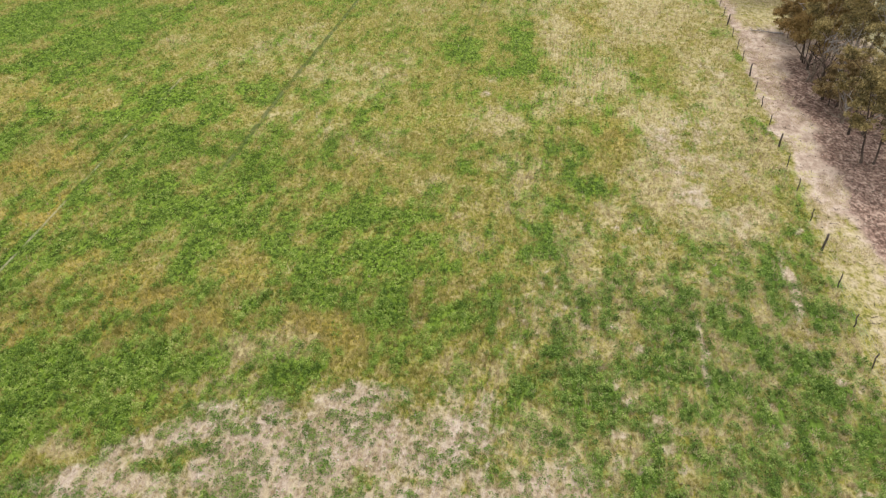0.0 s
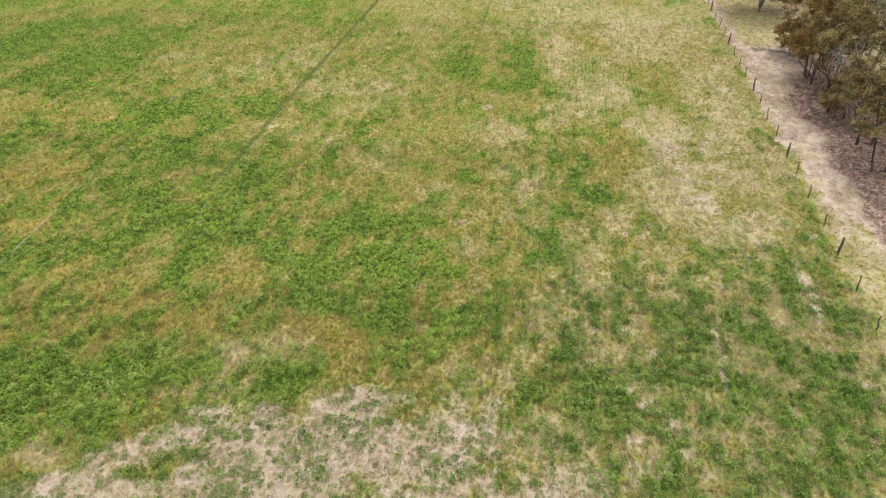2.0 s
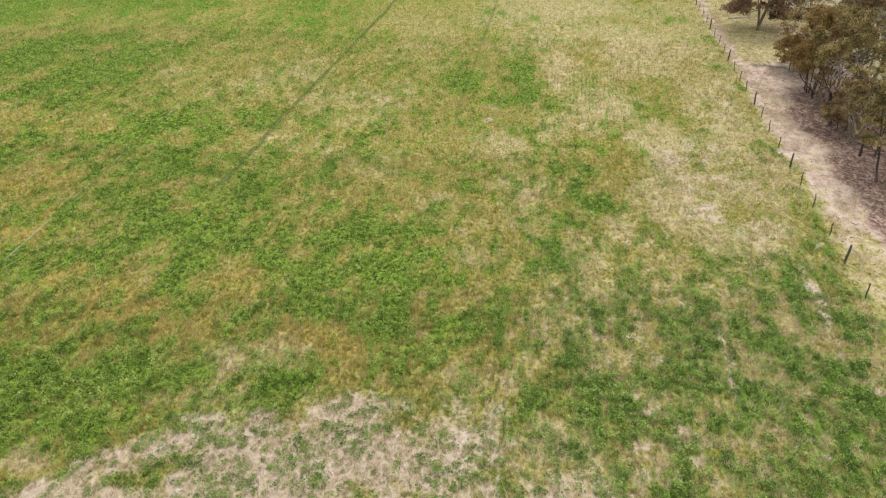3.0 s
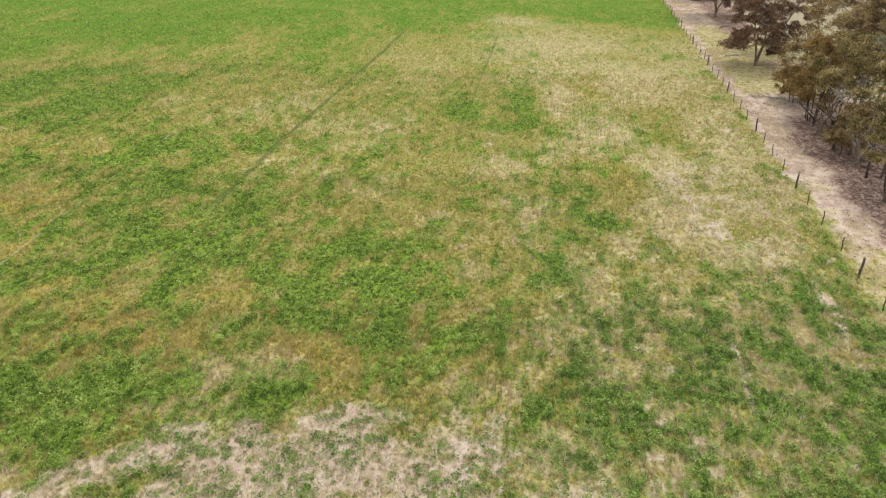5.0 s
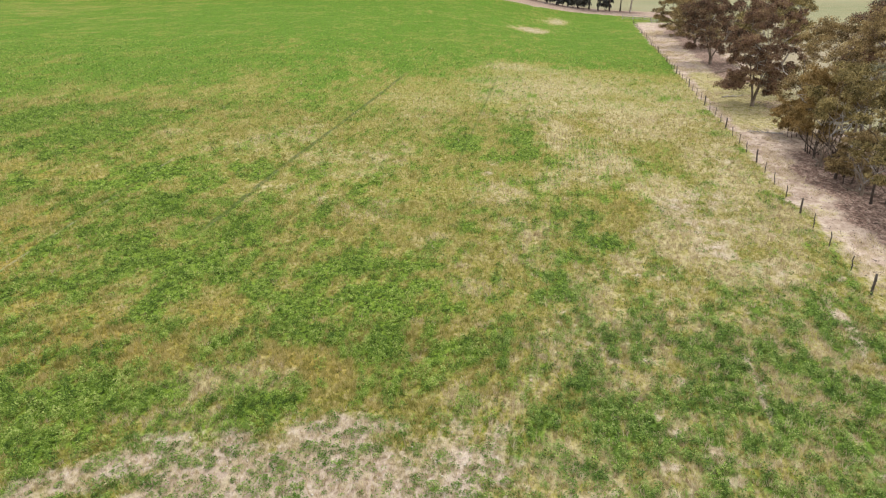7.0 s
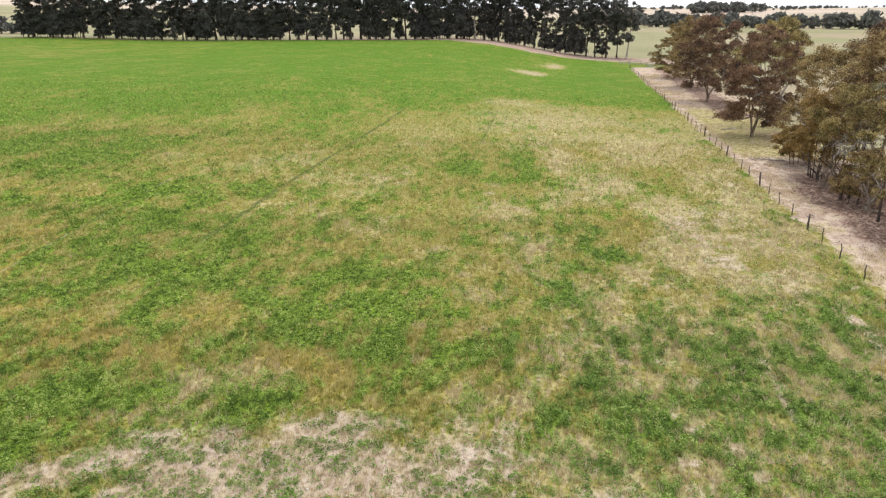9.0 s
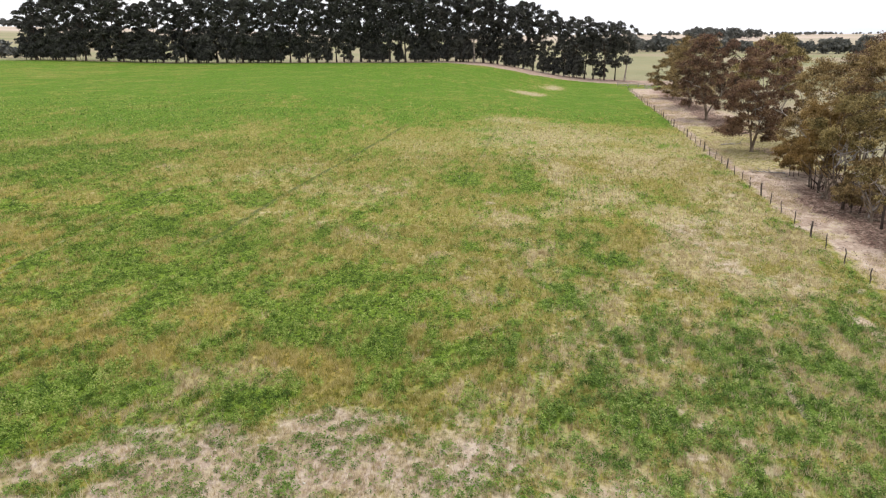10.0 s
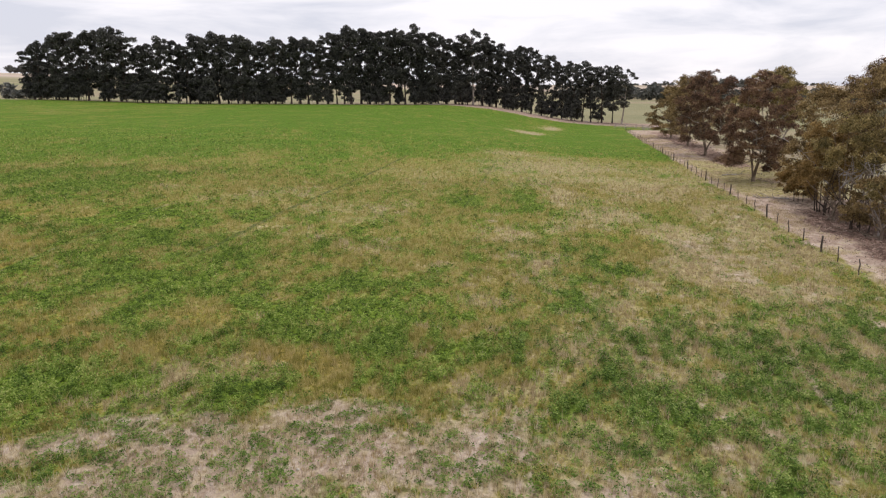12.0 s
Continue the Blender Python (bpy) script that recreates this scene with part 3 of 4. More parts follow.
M_STRAW = leaf_material("dry_blade", ((0.2, (0.34, 0.26, 0.145)), (0.45, (0.49, 0.395, 0.235)), (0.7, (0.63, 0.52, 0.335)), (0.95, (0.77, 0.645, 0.48))), 0.35, 0.35)
M_OLIVE = leaf_material("olive_blade", ((0.2, (0.20, 0.19, 0.042)), (0.5, (0.40, 0.355, 0.108)), (0.9, (0.63, 0.52, 0.25))), 0.35, 0.5)
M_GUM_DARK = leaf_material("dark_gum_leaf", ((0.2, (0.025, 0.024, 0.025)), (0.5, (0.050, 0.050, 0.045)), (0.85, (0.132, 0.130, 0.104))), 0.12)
M_GUM_BRONZE = leaf_material("bronze_gum_leaf", ((0.2, (0.0708, 0.0525, 0.0253)), (0.45, (0.194, 0.136, 0.0613)), (0.68, (0.34, 0.238, 0.109)), (0.95, (0.492, 0.376, 0.176))), 0.3, 1.2)
M_GUM_RED = leaf_material("russet_gum_leaf", ((0.2, (0.0488, 0.0359, 0.0251)), (0.45, (0.139, 0.0847, 0.0569)), (0.68, (0.24, 0.132, 0.0869)), (0.95, (0.337, 0.232, 0.13))), 0.3, 1.2)
M_GUM_OCHRE = leaf_material("ochre_wattle_leaf", ((0.2, (0.0686, 0.0459, 0.0193)), (0.45, (0.187, 0.123, 0.044)), (0.7, (0.318, 0.207, 0.0722)), (0.95, (0.433, 0.302, 0.124))), 0.3, 1.2)
M_GUM_OLIVE = leaf_material("olive_gum_leaf", ((0.2, (0.0749, 0.0626, 0.0268)), (0.45, (0.207, 0.166, 0.067)), (0.68, (0.356, 0.276, 0.112)), (0.95, (0.519, 0.417, 0.186))), 0.3, 1.2)
M_GUM_PALE = leaf_material("grey_gum_leaf", ((0.2, (0.123, 0.119, 0.0723)), (0.5, (0.237, 0.223, 0.136)), (0.9, (0.38, 0.351, 0.221))), 0.22, 1.2)
# far leaves: distance haze put into the colour, lighter and greyer
M_HEDGE = leaf_material("hazed_far_leaf", ((0.2, (0.10, 0.105, 0.098)), (0.5, (0.155, 0.158, 0.14)), (0.9, (0.22, 0.215, 0.185))), 0.15)
M_BARK = bark_material("gum_bark", (0.08, 0.055, 0.04), (0.30, 0.24, 0.18))
M_BARK_PALE = bark_material("pale_gum_bark", (0.16, 0.125, 0.10), (0.50, 0.43, 0.36))
M_BARK_BROWN = bark_material("brown_bark", (0.022, 0.018, 0.015), (0.09, 0.072, 0.057))
M_BARK_DARK = bark_material("dark_bark", (0.03, 0.022, 0.018), (0.12, 0.09, 0.07))
M_POST = bark_material("weathered_post", (0.035, 0.028, 0.024), (0.14, 0.115, 0.095), 0.08)
M_GREY_WOOD = bark_material("grey_dead_wood", (0.22, 0.19, 0.17), (0.50, 0.46, 0.42))
M_STONE = bark_material("pale_stone", (0.50, 0.45, 0.38), (0.80, 0.76, 0.68), 0.05)
M_WIRE, _t, _b = material("galvanised_wire")
_b.inputs["Base Color"].default_value, _b.inputs["Metallic"].default_value, _b.inputs["Roughness"].default_value = (0.4, 0.4, 0.4, 1), 0.9, 0.45


# ---- mesh building ----
def mesh_of(name, verts, faces, mat):
    """A mesh from arrays; faces all have the same number of corners."""
    verts, faces = np.asarray(verts, np.float32), np.asarray(faces, np.int32)
    me = bpy.data.meshes.new(name)
    me.vertices.add(len(verts))
    me.vertices.foreach_set("co", verts.ravel())
    k = faces.shape[1]
    me.loops.add(faces.size)
    me.loops.foreach_set("vertex_index", faces.ravel())
    me.polygons.add(len(faces))
    me.polygons.foreach_set("loop_start", np.arange(0, faces.size, k, dtype=np.int32))
    me.polygons.foreach_set("loop_total", np.full(len(faces), k, np.int32))
    me.materials.append(mat)
    me.update(calc_edges=True)
    return me


def part_of(name, me, parent, label=""):
    ob = new(name, me)
    ob.parent = parent
    return tagged(ob, label)


# ---- ground ----
def stretched(lo, hi, fine, grow, far):
    """Lines from lo to hi at even steps, then growing on both sides out to far."""
    mid = list(np.arange(lo, hi + fine / 2, fine))
    up, dn, s = [mid[-1]], [mid[0]], fine
    while up[-1] < far[1]:
        s *= grow
        up.append(up[-1] + s)
    s = fine
    while dn[-1] > far[0]:
        s *= grow
        dn.append(dn[-1] - s)
    return np.array(dn[:0:-1] + mid + up[1:])


def build_ground():
    gx = stretched(-28, 28, 0.34, 1.05, (-4200, 4200))
    gy = np.concatenate([np.linspace(-400, 6, 14), np.linspace(7.5, 12, 8), np.arange(12.4, 52, 0.34)])
    s, more = 0.34, [52.0]
    while more[-1] < 4600:
        s *= 1.03
        s = min(s, 2.5) if more[-1] < 300 else s * 1.02
        more.append(more[-1] + s)
    gy = np.concatenate([gy, more])
    X, Y = np.meshgrid(gx, gy)
    x, y = X.ravel(), Y.ravel()
    n, m = len(gx), len(gy)
    i = (np.arange(m - 1)[:, None] * n + np.arange(n - 1)[None, :]).ravel()
    faces = np.stack([i, i + 1, i + n + 1, i + n], 1)
    me = mesh_of("ground", np.stack([x, y, ground_z(x, y)], 1), faces, M_PASTURE)
    for name, value in zip(COVERS, covers(x, y)):
        me.attributes.new(name, "FLOAT", "POINT").data.foreach_set("value", value.astype(np.float32))
    me.polygons.foreach_set("use_smooth", np.ones(len(faces), bool))
    ob = tagged(new("ground", me), "patchy green and straw-dry grazed pasture with bare soil", "pasture", kind="structure")
    return ob


ground = build_ground()


# ---- trees ----
def tube(path, radii, sides, verts, faces):
    """A tapered, closed tube along a path, added to the lists as quads."""
    base = len(verts)
    prev = None
    for i, p in enumerate(path):
        d = (path[min(i + 1, len(path) - 1)] - path[max(i - 1, 0)]).normalized()
        a = d.orthogonal().normalized() if prev is None else (prev - d * prev.dot(d)).normalized()
        prev = a
        b = d.cross(a)
        for k in range(sides):
            w = 2 * math.pi * k / sides
            verts.append(p + (a * math.cos(w) + b * math.sin(w)) * radii[i])
    for i in range(len(path) - 1):
        for k in range(sides):
            j = (k + 1) % sides
            faces.append((base + i * sides + k, base + i * sides + j, base + (i + 1) * sides + j, base + (i + 1) * sides + k))
    top = base + (len(path) - 1) * sides
    for k in range(0, sides - 2, 2):
        faces.append((top, top + k + 1, top + k + 2, top + (k + 3) % sides if k + 3 <= sides else top))


def bent(rng, start, way, length, n, wander, lift):
    """A crooked path that drifts as it goes and lifts towards the light."""
    pts, p, d = [start.copy()], start.copy(), way.normalized()
    for _ in range(n):
        d = (d + Vector((rng.gauss(0, wander), rng.gauss(0, wander), rng.gauss(0, wander * 0.5) + lift))).normalized()
        p = p + d * (length / n)
        pts.append(p.copy())
    return pts


def leaves(rng, centres, radii, per, size, droop, slim=0.42, loose=0.62, flat=0.9):
    """Sprays of long leaves in uneven clumps: one slim triangle each, hanging outwards."""
    C, R = np.repeat(centres, per, 0), np.repeat(radii, per)[:, None]
    n = len(C)
    v = rng.normal(size=(n, 3))
    v /= np.linalg.norm(v, axis=1)[:, None]
    r = np.abs(rng.normal(0, loose, (n, 1)))
    r = np.where(r > 1.05, rng.uniform(0.2, 1.05, (n, 1)), r)
    P = C + v * r * R * np.array([1.0, 1.0, flat])
    a = rng.normal(size=(n, 3)) * 0.8 + v * 0.5
    a[:, 2] -= droop
    a /= np.linalg.norm(a, axis=1)[:, None]
    b = np.cross(a, rng.normal(size=(n, 3)))
    b /= np.linalg.norm(b, axis=1)[:, None]
    ln = size * rng.uniform(0.6, 1.4, (n, 1))
    wd = ln * slim * rng.uniform(0.7, 1.3, (n, 1))
    q = np.stack([P - a * ln / 2 - b * wd / 2, P - a * ln / 2 + b * wd / 2, P + a * ln / 2], 1)
    return q.reshape(-1, 3), np.arange(n * 3).reshape(-1, 3)


def puffs(nr, C, R, per, size, droop, slim, flat, loose):
    """Rounded heads of leaf: leaves laid like shingles over the upper shell of each head, hanging at the rim."""
    count = np.maximum(8, (per * (R / R.mean()) ** 2).astype(int))
    c, rr = np.repeat(C, count, 0), np.repeat(R, count)[:, None]
    n = len(c)
    v = nr.normal(size=(n, 3))
    v /= np.linalg.norm(v, axis=1)[:, None]
    v[:, 2] = np.where(v[:, 2] < -0.35, -v[:, 2], v[:, 2])
    out = nr.uniform(0, 1, (n, 1))
    P = c + v * rr * ((1 - loose) * (0.62 + 0.40 * np.sqrt(out)) + loose * (0.2 + 1.05 * out)) * np.array([1, 1, flat])
    a = nr.normal(size=(n, 3)) * 0.55 + v * 0.15
    a[:, 2] -= droop
    a /= np.linalg.norm(a, axis=1)[:, None]
    b = np.cross(v + nr.normal(size=(n, 3)) * (0.45 + 0.9 * loose), a)
    b /= np.linalg.norm(b, axis=1)[:, None]
    ln = size * nr.uniform(0.6, 1.4, (n, 1))
    wd = ln * slim * nr.uniform(0.7, 1.3, (n, 1))
    q = np.stack([P - a * ln / 2 - b * wd / 2, P - a * ln / 2 + b * wd / 2, P + a * ln / 2], 1)
    return q.reshape(-1, 3), np.arange(n * 3).reshape(-1, 3)


def gum_tree(seed, height, spread, stems, crown_base, leaf_mat, bark_mat, leaf_size, per, lobes, lobe_size, label, lean=0.12, bare_limbs=2, stem_r=0.2, fork=False,
             sides=5, lumps=0, slim=0.5, flat=0.8, droop=0.7, column=False, twiggy=True, open_crown=0.0, loose=0.3, lump_size=(0.32, 0.62)):
    """A eucalypt: one or more crooked stems, a limb out to each rounded head of hanging leaves, and a few dead limbs."""
    rng, nr = random.Random(seed), np.random.default_rng(seed)
    tree = tagged(new("gum_tree"), label, "tree")
    sv, sf, limbs, dead, lines = [], [], [], [], []
    r0 = stem_r * height / 14 / (stems ** 0.35)
    for s in range(stems):
        w = 2 * math.pi * s / stems + rng.uniform(-0.5, 0.5)
        off = Vector((math.cos(w), math.sin(w), 0)) * (0.0 if stems == 1 else 0.22 if fork else 0.22 * spread * rng.uniform(0.3, 1.0))
        way = Vector((math.cos(w) * lean, math.sin(w) * lean, 1))
        tall = height * (rng.uniform(0.82, 0.9) if stems == 1 else rng.uniform(0.62, 0.85))
        pts = bent(rng, off + Vector((0, 0, -0.25)), way, tall, 9, 0.025 if column else 0.06, 0.02)
        if fork:
            pts = [off * 0.4 + Vector((0, 0, -0.25)), off * 0.5 + Vector((0, 0, height * 0.05)), off + Vector((0, 0, height * 0.10))]
            pts += bent(rng, pts[-1], way, tall * 0.86, 7, 0.10, 0.03)[1:]
        r1 = r0 * rng.uniform(0.8, 1.15)
        tube(pts, [r1 * (1.45 if i == 0 else 1 - 0.09 * i) for i in range(len(pts))], 8, sv, sf)
        lines.append(pts)
    # heads of leaf, spread evenly round the crown
    lowest = crown_base * height
    k = np.arange(lobes)
    rise = (k + nr.uniform(0, 1, lobes)) / lobes
    ring = k * 2.39996 + nr.uniform(-0.5, 0.5, lobes)
    if column:
        wide = np.sqrt(np.clip(1.05 - (np.maximum(rise - 0.62, 0) / 0.42) ** 2, 0.2, 1)) * (0.62 + 0.38 * rise) * (1 + 0.16 * np.sin(rise * 9 + seed))
    else:
        wide = np.sqrt(np.clip(1.04 - (np.abs(rise - 0.38) / 0.66) ** 2, 0.04, 1))
    reach = np.sqrt(nr.uniform(0.22, 1, lobes))
    rad = (spread - 0.6 * lobe_size) * reach * wide * (1 + 0.16 * np.sin(ring * 3 + seed))
    heads = np.stack([rad * np.cos(ring), rad * np.sin(ring), lowest + 0.5 * lobe_size + (height - lowest - 1.3 * lobe_size) * rise], 1)
    keep = nr.uniform(0, 1, lobes) > open_crown * (1 - rise)
    heads = heads[keep]
    size = lobe_size * nr.uniform(0.65, 1.3, len(heads))
    for h in heads:
        end = Vector(h)
        line = min(lines, key=lambda q: min((p - end).length for p in q))
        want = end.z - 0.75 * math.hypot(h[0] - line[5].x, h[1] - line[5].y)
        start = min(line[3:], key=lambda p: abs(p.z - max(want, lowest * 0.8)))
        if (end - start).length < 0.3:
            continue
        mid = start.lerp(end, 0.5) + Vector((rng.gauss(0, 0.18), rng.gauss(0, 0.18), -0.08)) * (end - start).length * 0.5
        path = [start, start.lerp(mid, 0.5) + Vector((rng.gauss(0, 0.08), rng.gauss(0, 0.08), 0)), mid, mid.lerp(end, 0.55) + Vector((rng.gauss(0, 0.1), rng.gauss(0, 0.1), 0.1)), end]
        lv, lf, twigs = [], [], []
        lr = r0 * 0.40 * min(1.0, 0.35 + (end - start).length / spread)
        tube(path, [lr, lr * 0.85, lr * 0.68, lr * 0.45, lr * 0.2], sides, lv, lf)
        if twiggy:
            for j in (2, 3):
                tv, tf = [], []
                tw = bent(rng, path[j], Vector((rng.gauss(0, 1), rng.gauss(0, 1), rng.uniform(-0.1, 0.9))), lobe_size * 1.3, 3, 0.2, 0.05)
                tube(tw, [lr * 0.42, lr * 0.33, lr * 0.22, lr * 0.1], 4, tv, tf)
                twigs.append((tv, tf))
        limbs.append((lv, lf, twigs))
    for _ in range(bare_limbs):
        a = rng.uniform(0, 2 * math.pi)
        start = rng.choice(lines)[rng.choice((4, 5, 6))]
        limb = bent(rng, start, Vector((math.cos(a), math.sin(a), rng.uniform(0.0, 0.8))), spread * rng.uniform(0.7, 1.05), 7, 0.22, 0.05)
        dv, df = [], []
        dead.append((dv, df))
        tube(limb, [0.075 * (1 - 0.12 * q) for q in range(8)], 5, dv, df)
        for q in (3, 5):
            tw = bent(rng, limb[q], Vector((rng.gauss(0, 1), rng.gauss(0, 1), rng.uniform(-0.3, 0.8))), spread * 0.35, 4, 0.25, 0.0)
            tube(tw, [0.036, 0.03, 0.022, 0.015, 0.007], 4, dv, df)
    if lumps:
        C, R = np.repeat(heads, lumps, 0), np.repeat(size, lumps)
        v = nr.normal(size=C.shape)
        v[:, 2] = np.abs(v[:, 2]) - 0.35
        v /= np.linalg.norm(v, axis=1)[:, None]
        heads = C + v * (R * nr.uniform(0.25, 1.1, len(C)))[:, None] * np.array([1, 1, flat])
        size = R * nr.uniform(*lump_size, len(C))
    cv, cf = puffs(nr, heads, size, per, leaf_size, droop, slim, flat, loose)
    part_of("trunk", mesh_of("trunk", [tuple(p) for p in sv], sf, bark_mat), tree)
    for lv, lf, twigs in limbs:
        limb = part_of("limb", mesh_of("limb", [tuple(p) for p in lv], lf, bark_mat), tree)
        for tv, tf in twigs:
            part_of("twig", mesh_of("twig", [tuple(p) for p in tv], tf, bark_mat), limb)
    for dv, df in dead:
        part_of("dead_limb", mesh_of("dead_limb", [tuple(p) for p in dv], df, M_GREY_WOOD), tree, "bare grey dead limb")
    part_of("crown", mesh_of("crown", cv, cf, leaf_mat), tree)
    return tree


def stand(tree, x, y, turn=0, size=1.0, tall=1.0):
    tree.matrix_basis = pose(x, y, gz(x, y) - 0.05, 0, 0, turn) @ Matrix.Diagonal((size, size, size * tall, 1))
    return tree


def copied(tree, x, y, turn, size, tall, label=""):
    old = tree.matrix_basis.copy()
    c = copy_thing(tree, Matrix())
    c.matrix_basis = pose(x, y, gz(x, y) - 0.05, 0, 0, turn) @ Matrix.Diagonal((size, size, size * tall, 1))
    tree.matrix_basis = old
    return tagged(c, label)


# gums along the lane, beyond the fence
LANE = "gums beside the lane"
for args in (
    dict(xy=(38.4, 84.6), seed=3, height=13.2, spread=4.9, stems=4, fork=True, lean=0.36, crown_base=0.06, leaf_mat=M_GUM_RED, bark_mat=M_BARK, bare_limbs=6, stem_r=0.23, lobes=46, label="spreading gum with russet leaves and brown forked trunk"),
    dict(xy=(46.6, 122.0), seed=8, height=14.6, spread=6.0, stems=3, fork=True, lean=0.34, crown_base=0.07, leaf_mat=M_GUM_RED, bark_mat=M_BARK, bare_limbs=4, stem_r=0.21, lobes=50, label="russet-leaved gum with brown leaning stems"),
    dict(xy=(52.0, 146.0), seed=15, height=14.8, spread=6.6, stems=3, fork=True, lean=0.34, crown_base=0.06, leaf_mat=M_GUM_BRONZE, bark_mat=M_BARK, bare_limbs=3, stem_r=0.24, lobes=52, label="broad bronze-leaved gum with grey dead limbs"),
    dict(xy=(56.6, 171.0), seed=17, height=13.0, spread=5.2, stems=3, fork=True, lean=0.3, crown_base=0.02, leaf_mat=M_GUM_BRONZE, bark_mat=M_BARK, bare_limbs=1, stem_r=0.2, lobes=44, label="bushy bronze gum with leaves down to the ground"),
    dict(xy=(45.2, 95.5), seed=31, height=14.2, spread=4.6, stems=2, fork=True, lean=0.30, crown_base=0.40, leaf_mat=M_GUM_OLIVE, bark_mat=M_BARK_PALE, bare_limbs=5, stem_r=0.26, lobes=40, open_crown=0.5, label="olive-bronze gum with pale forked limbs"),
    dict(xy=(33.7, 56.2), seed=21, height=9.4, spread=3.7, stems=8, crown_base=0.38, leaf_mat=M_GUM_OLIVE, bark_mat=M_BARK, bare_limbs=9, stem_r=0.18, lobes=32, open_crown=0.35, label="many-stemmed bronze gum over dark leaf litter"),
    dict(xy=(34.6, 62.0), seed=22, height=8.0, spread=3.2, stems=6, crown_base=0.16, leaf_mat=M_GUM_OCHRE, bark_mat=M_BARK_DARK, bare_limbs=2, stem_r=0.2, lobes=34, label="bushy ochre-leaved tree with dark stems"),
    dict(xy=(37.8, 59.6), seed=23, height=13.4, spread=4.4, stems=4, crown_base=0.36, leaf_mat=M_GUM_BRONZE, bark_mat=M_BARK, bare_limbs=6, stem_r=0.2, lobes=36, open_crown=0.4, label="tall bronze gum with slim leaning stems"),
    dict(xy=(37.4, 52.4), seed=24, height=14.6, spread=4.2, stems=5, crown_base=0.5, leaf_mat=M_GUM_PALE, bark_mat=M_BARK_PALE, bare_limbs=8, stem_r=0.2, lobes=30, open_crown=0.6, label="open grey-green gum with slim stems and dead limbs"),
    dict(xy=(32.3, 47.7), seed=25, height=9.0, spread=3.0, stems=2, crown_base=0.3, leaf_mat=M_GUM_OLIVE, bark_mat=M_BARK_DARK, bare_limbs=4, stem_r=0.2, lobes=18, open_crown=0.4, label="small bronze gum with dark leaning stems"),
    dict(xy=(31.2, 43.0), seed=26, height=8.5, spread=3.2, stems=2, crown_base=0.2, leaf_mat=M_GUM_OLIVE, bark_mat=M_BARK_DARK, bare_limbs=2, stem_r=0.2, lobes=24, label="small leafy gum beside the dirt lane"),
    dict(xy=(38.4, 69.4), seed=28, height=11.6, spread=4.4, stems=5, crown_base=0.08, leaf_mat=M_GUM_BRONZE, bark_mat=M_BARK, bare_limbs=4, stem_r=0.2, lobes=42, label="bushy bronze gum with many slim stems"),
    dict(xy=(32.9, 52.6), seed=29, height=4.6, spread=2.2, stems=3, crown_base=0.02, leaf_mat=M_GUM_BRONZE, bark_mat=M_BARK_DARK, bare_limbs=1, stem_r=0.2, lobes=14, label="low bronze-leaved bush under taller gums"),
    dict(xy=(35.7, 68.2), seed=33, height=4.4, spread=2.3, stems=3, crown_base=0.02, leaf_mat=M_GUM_OCHRE, bark_mat=M_BARK_DARK, bare_limbs=2, stem_r=0.2, lobes=16, label="low ochre-leaved bush at the end of the trees"),
    dict(xy=(41.4, 65.0), seed=27, height=13.8, spread=4.4, stems=3, crown_base=0.3, leaf_mat=M_GUM_RED, bark_mat=M_BARK_PALE, bare_limbs=6, stem_r=0.24, lobes=36, label="russet gum with pale bare upper limbs"),
):
    x, y = args.pop("xy")
    near = y < 80
    t = gum_tree(leaf_size=0.175 if near else 0.235, per=100 if near else 105, lumps=8, lobe_size=args["spread"] * 0.17 + 0.45, loose=0.75 if near else 0.5, lump_size=(0.22, 0.58), slim=0.42, droop=0.1 if near else 0.4, **args)
    tagged(stand(t, x, y), group=LANE)


# bleached dead stems standing at the lane's edge
def dead_tree(x, y, height, seed, wood, label):
    r = random.Random(seed)
    tree = tagged(new("dead_tree"), label, "tree", LANE)
    v, f = [], []
    base = bent(r, Vector((0, 0, -0.2)), Vector((r.uniform(-0.1, 0.1), 0, 1)), height * 0.25, 3, 0.06, 0.0)
    tube(base, [0.17, 0.14, 0.12, 0.10], 7, v, f)
    part_of("trunk", mesh_of("trunk", [tuple(p) for p in v], f, wood), tree)
    for k in range(4):
        w = k * 1.6 + r.uniform(-0.4, 0.4)
        v, f = [], []
        limb = bent(r, base[-1 - k % 2], Vector((math.cos(w) * 0.8, math.sin(w) * 0.8, 1)), height * r.uniform(0.55, 0.8), 8, 0.16, 0.05)
        tube(limb, [0.075 * (1 - 0.105 * i) for i in range(9)], 6, v, f)
        for i in (3, 5, 6):
            tw = bent(r, limb[i], Vector((r.gauss(0, 1), r.gauss(0, 1), r.uniform(0, 0.9))), height * 0.22, 4, 0.2, 0.03)
            tube(tw, [0.03, 0.025, 0.019, 0.013, 0.006], 4, v, f)
        part_of("limb", mesh_of("limb", [tuple(p) for p in v], f, wood), tree)
    tree.matrix_basis = pose(x, y, gz(x, y), 0, 0, 0)
    return tree


dead_tree(35.3, 53.6, 7.0, 4, M_GREY_WOOD, "bleached leafless dead tree with crooked limbs")
dead_tree(33.0, 51.0, 4.2, 9, M_GREY_WOOD, "bleached forked dead sapling with bare limbs")
dead_tree(34.4, 58.2, 5.0, 12, M_BARK_DARK, "dark leafless dead sapling among the gums")
dead_tree(32.6, 54.0, 3.4, 14, M_BARK_DARK, "dark leafless dead sapling among the gums")
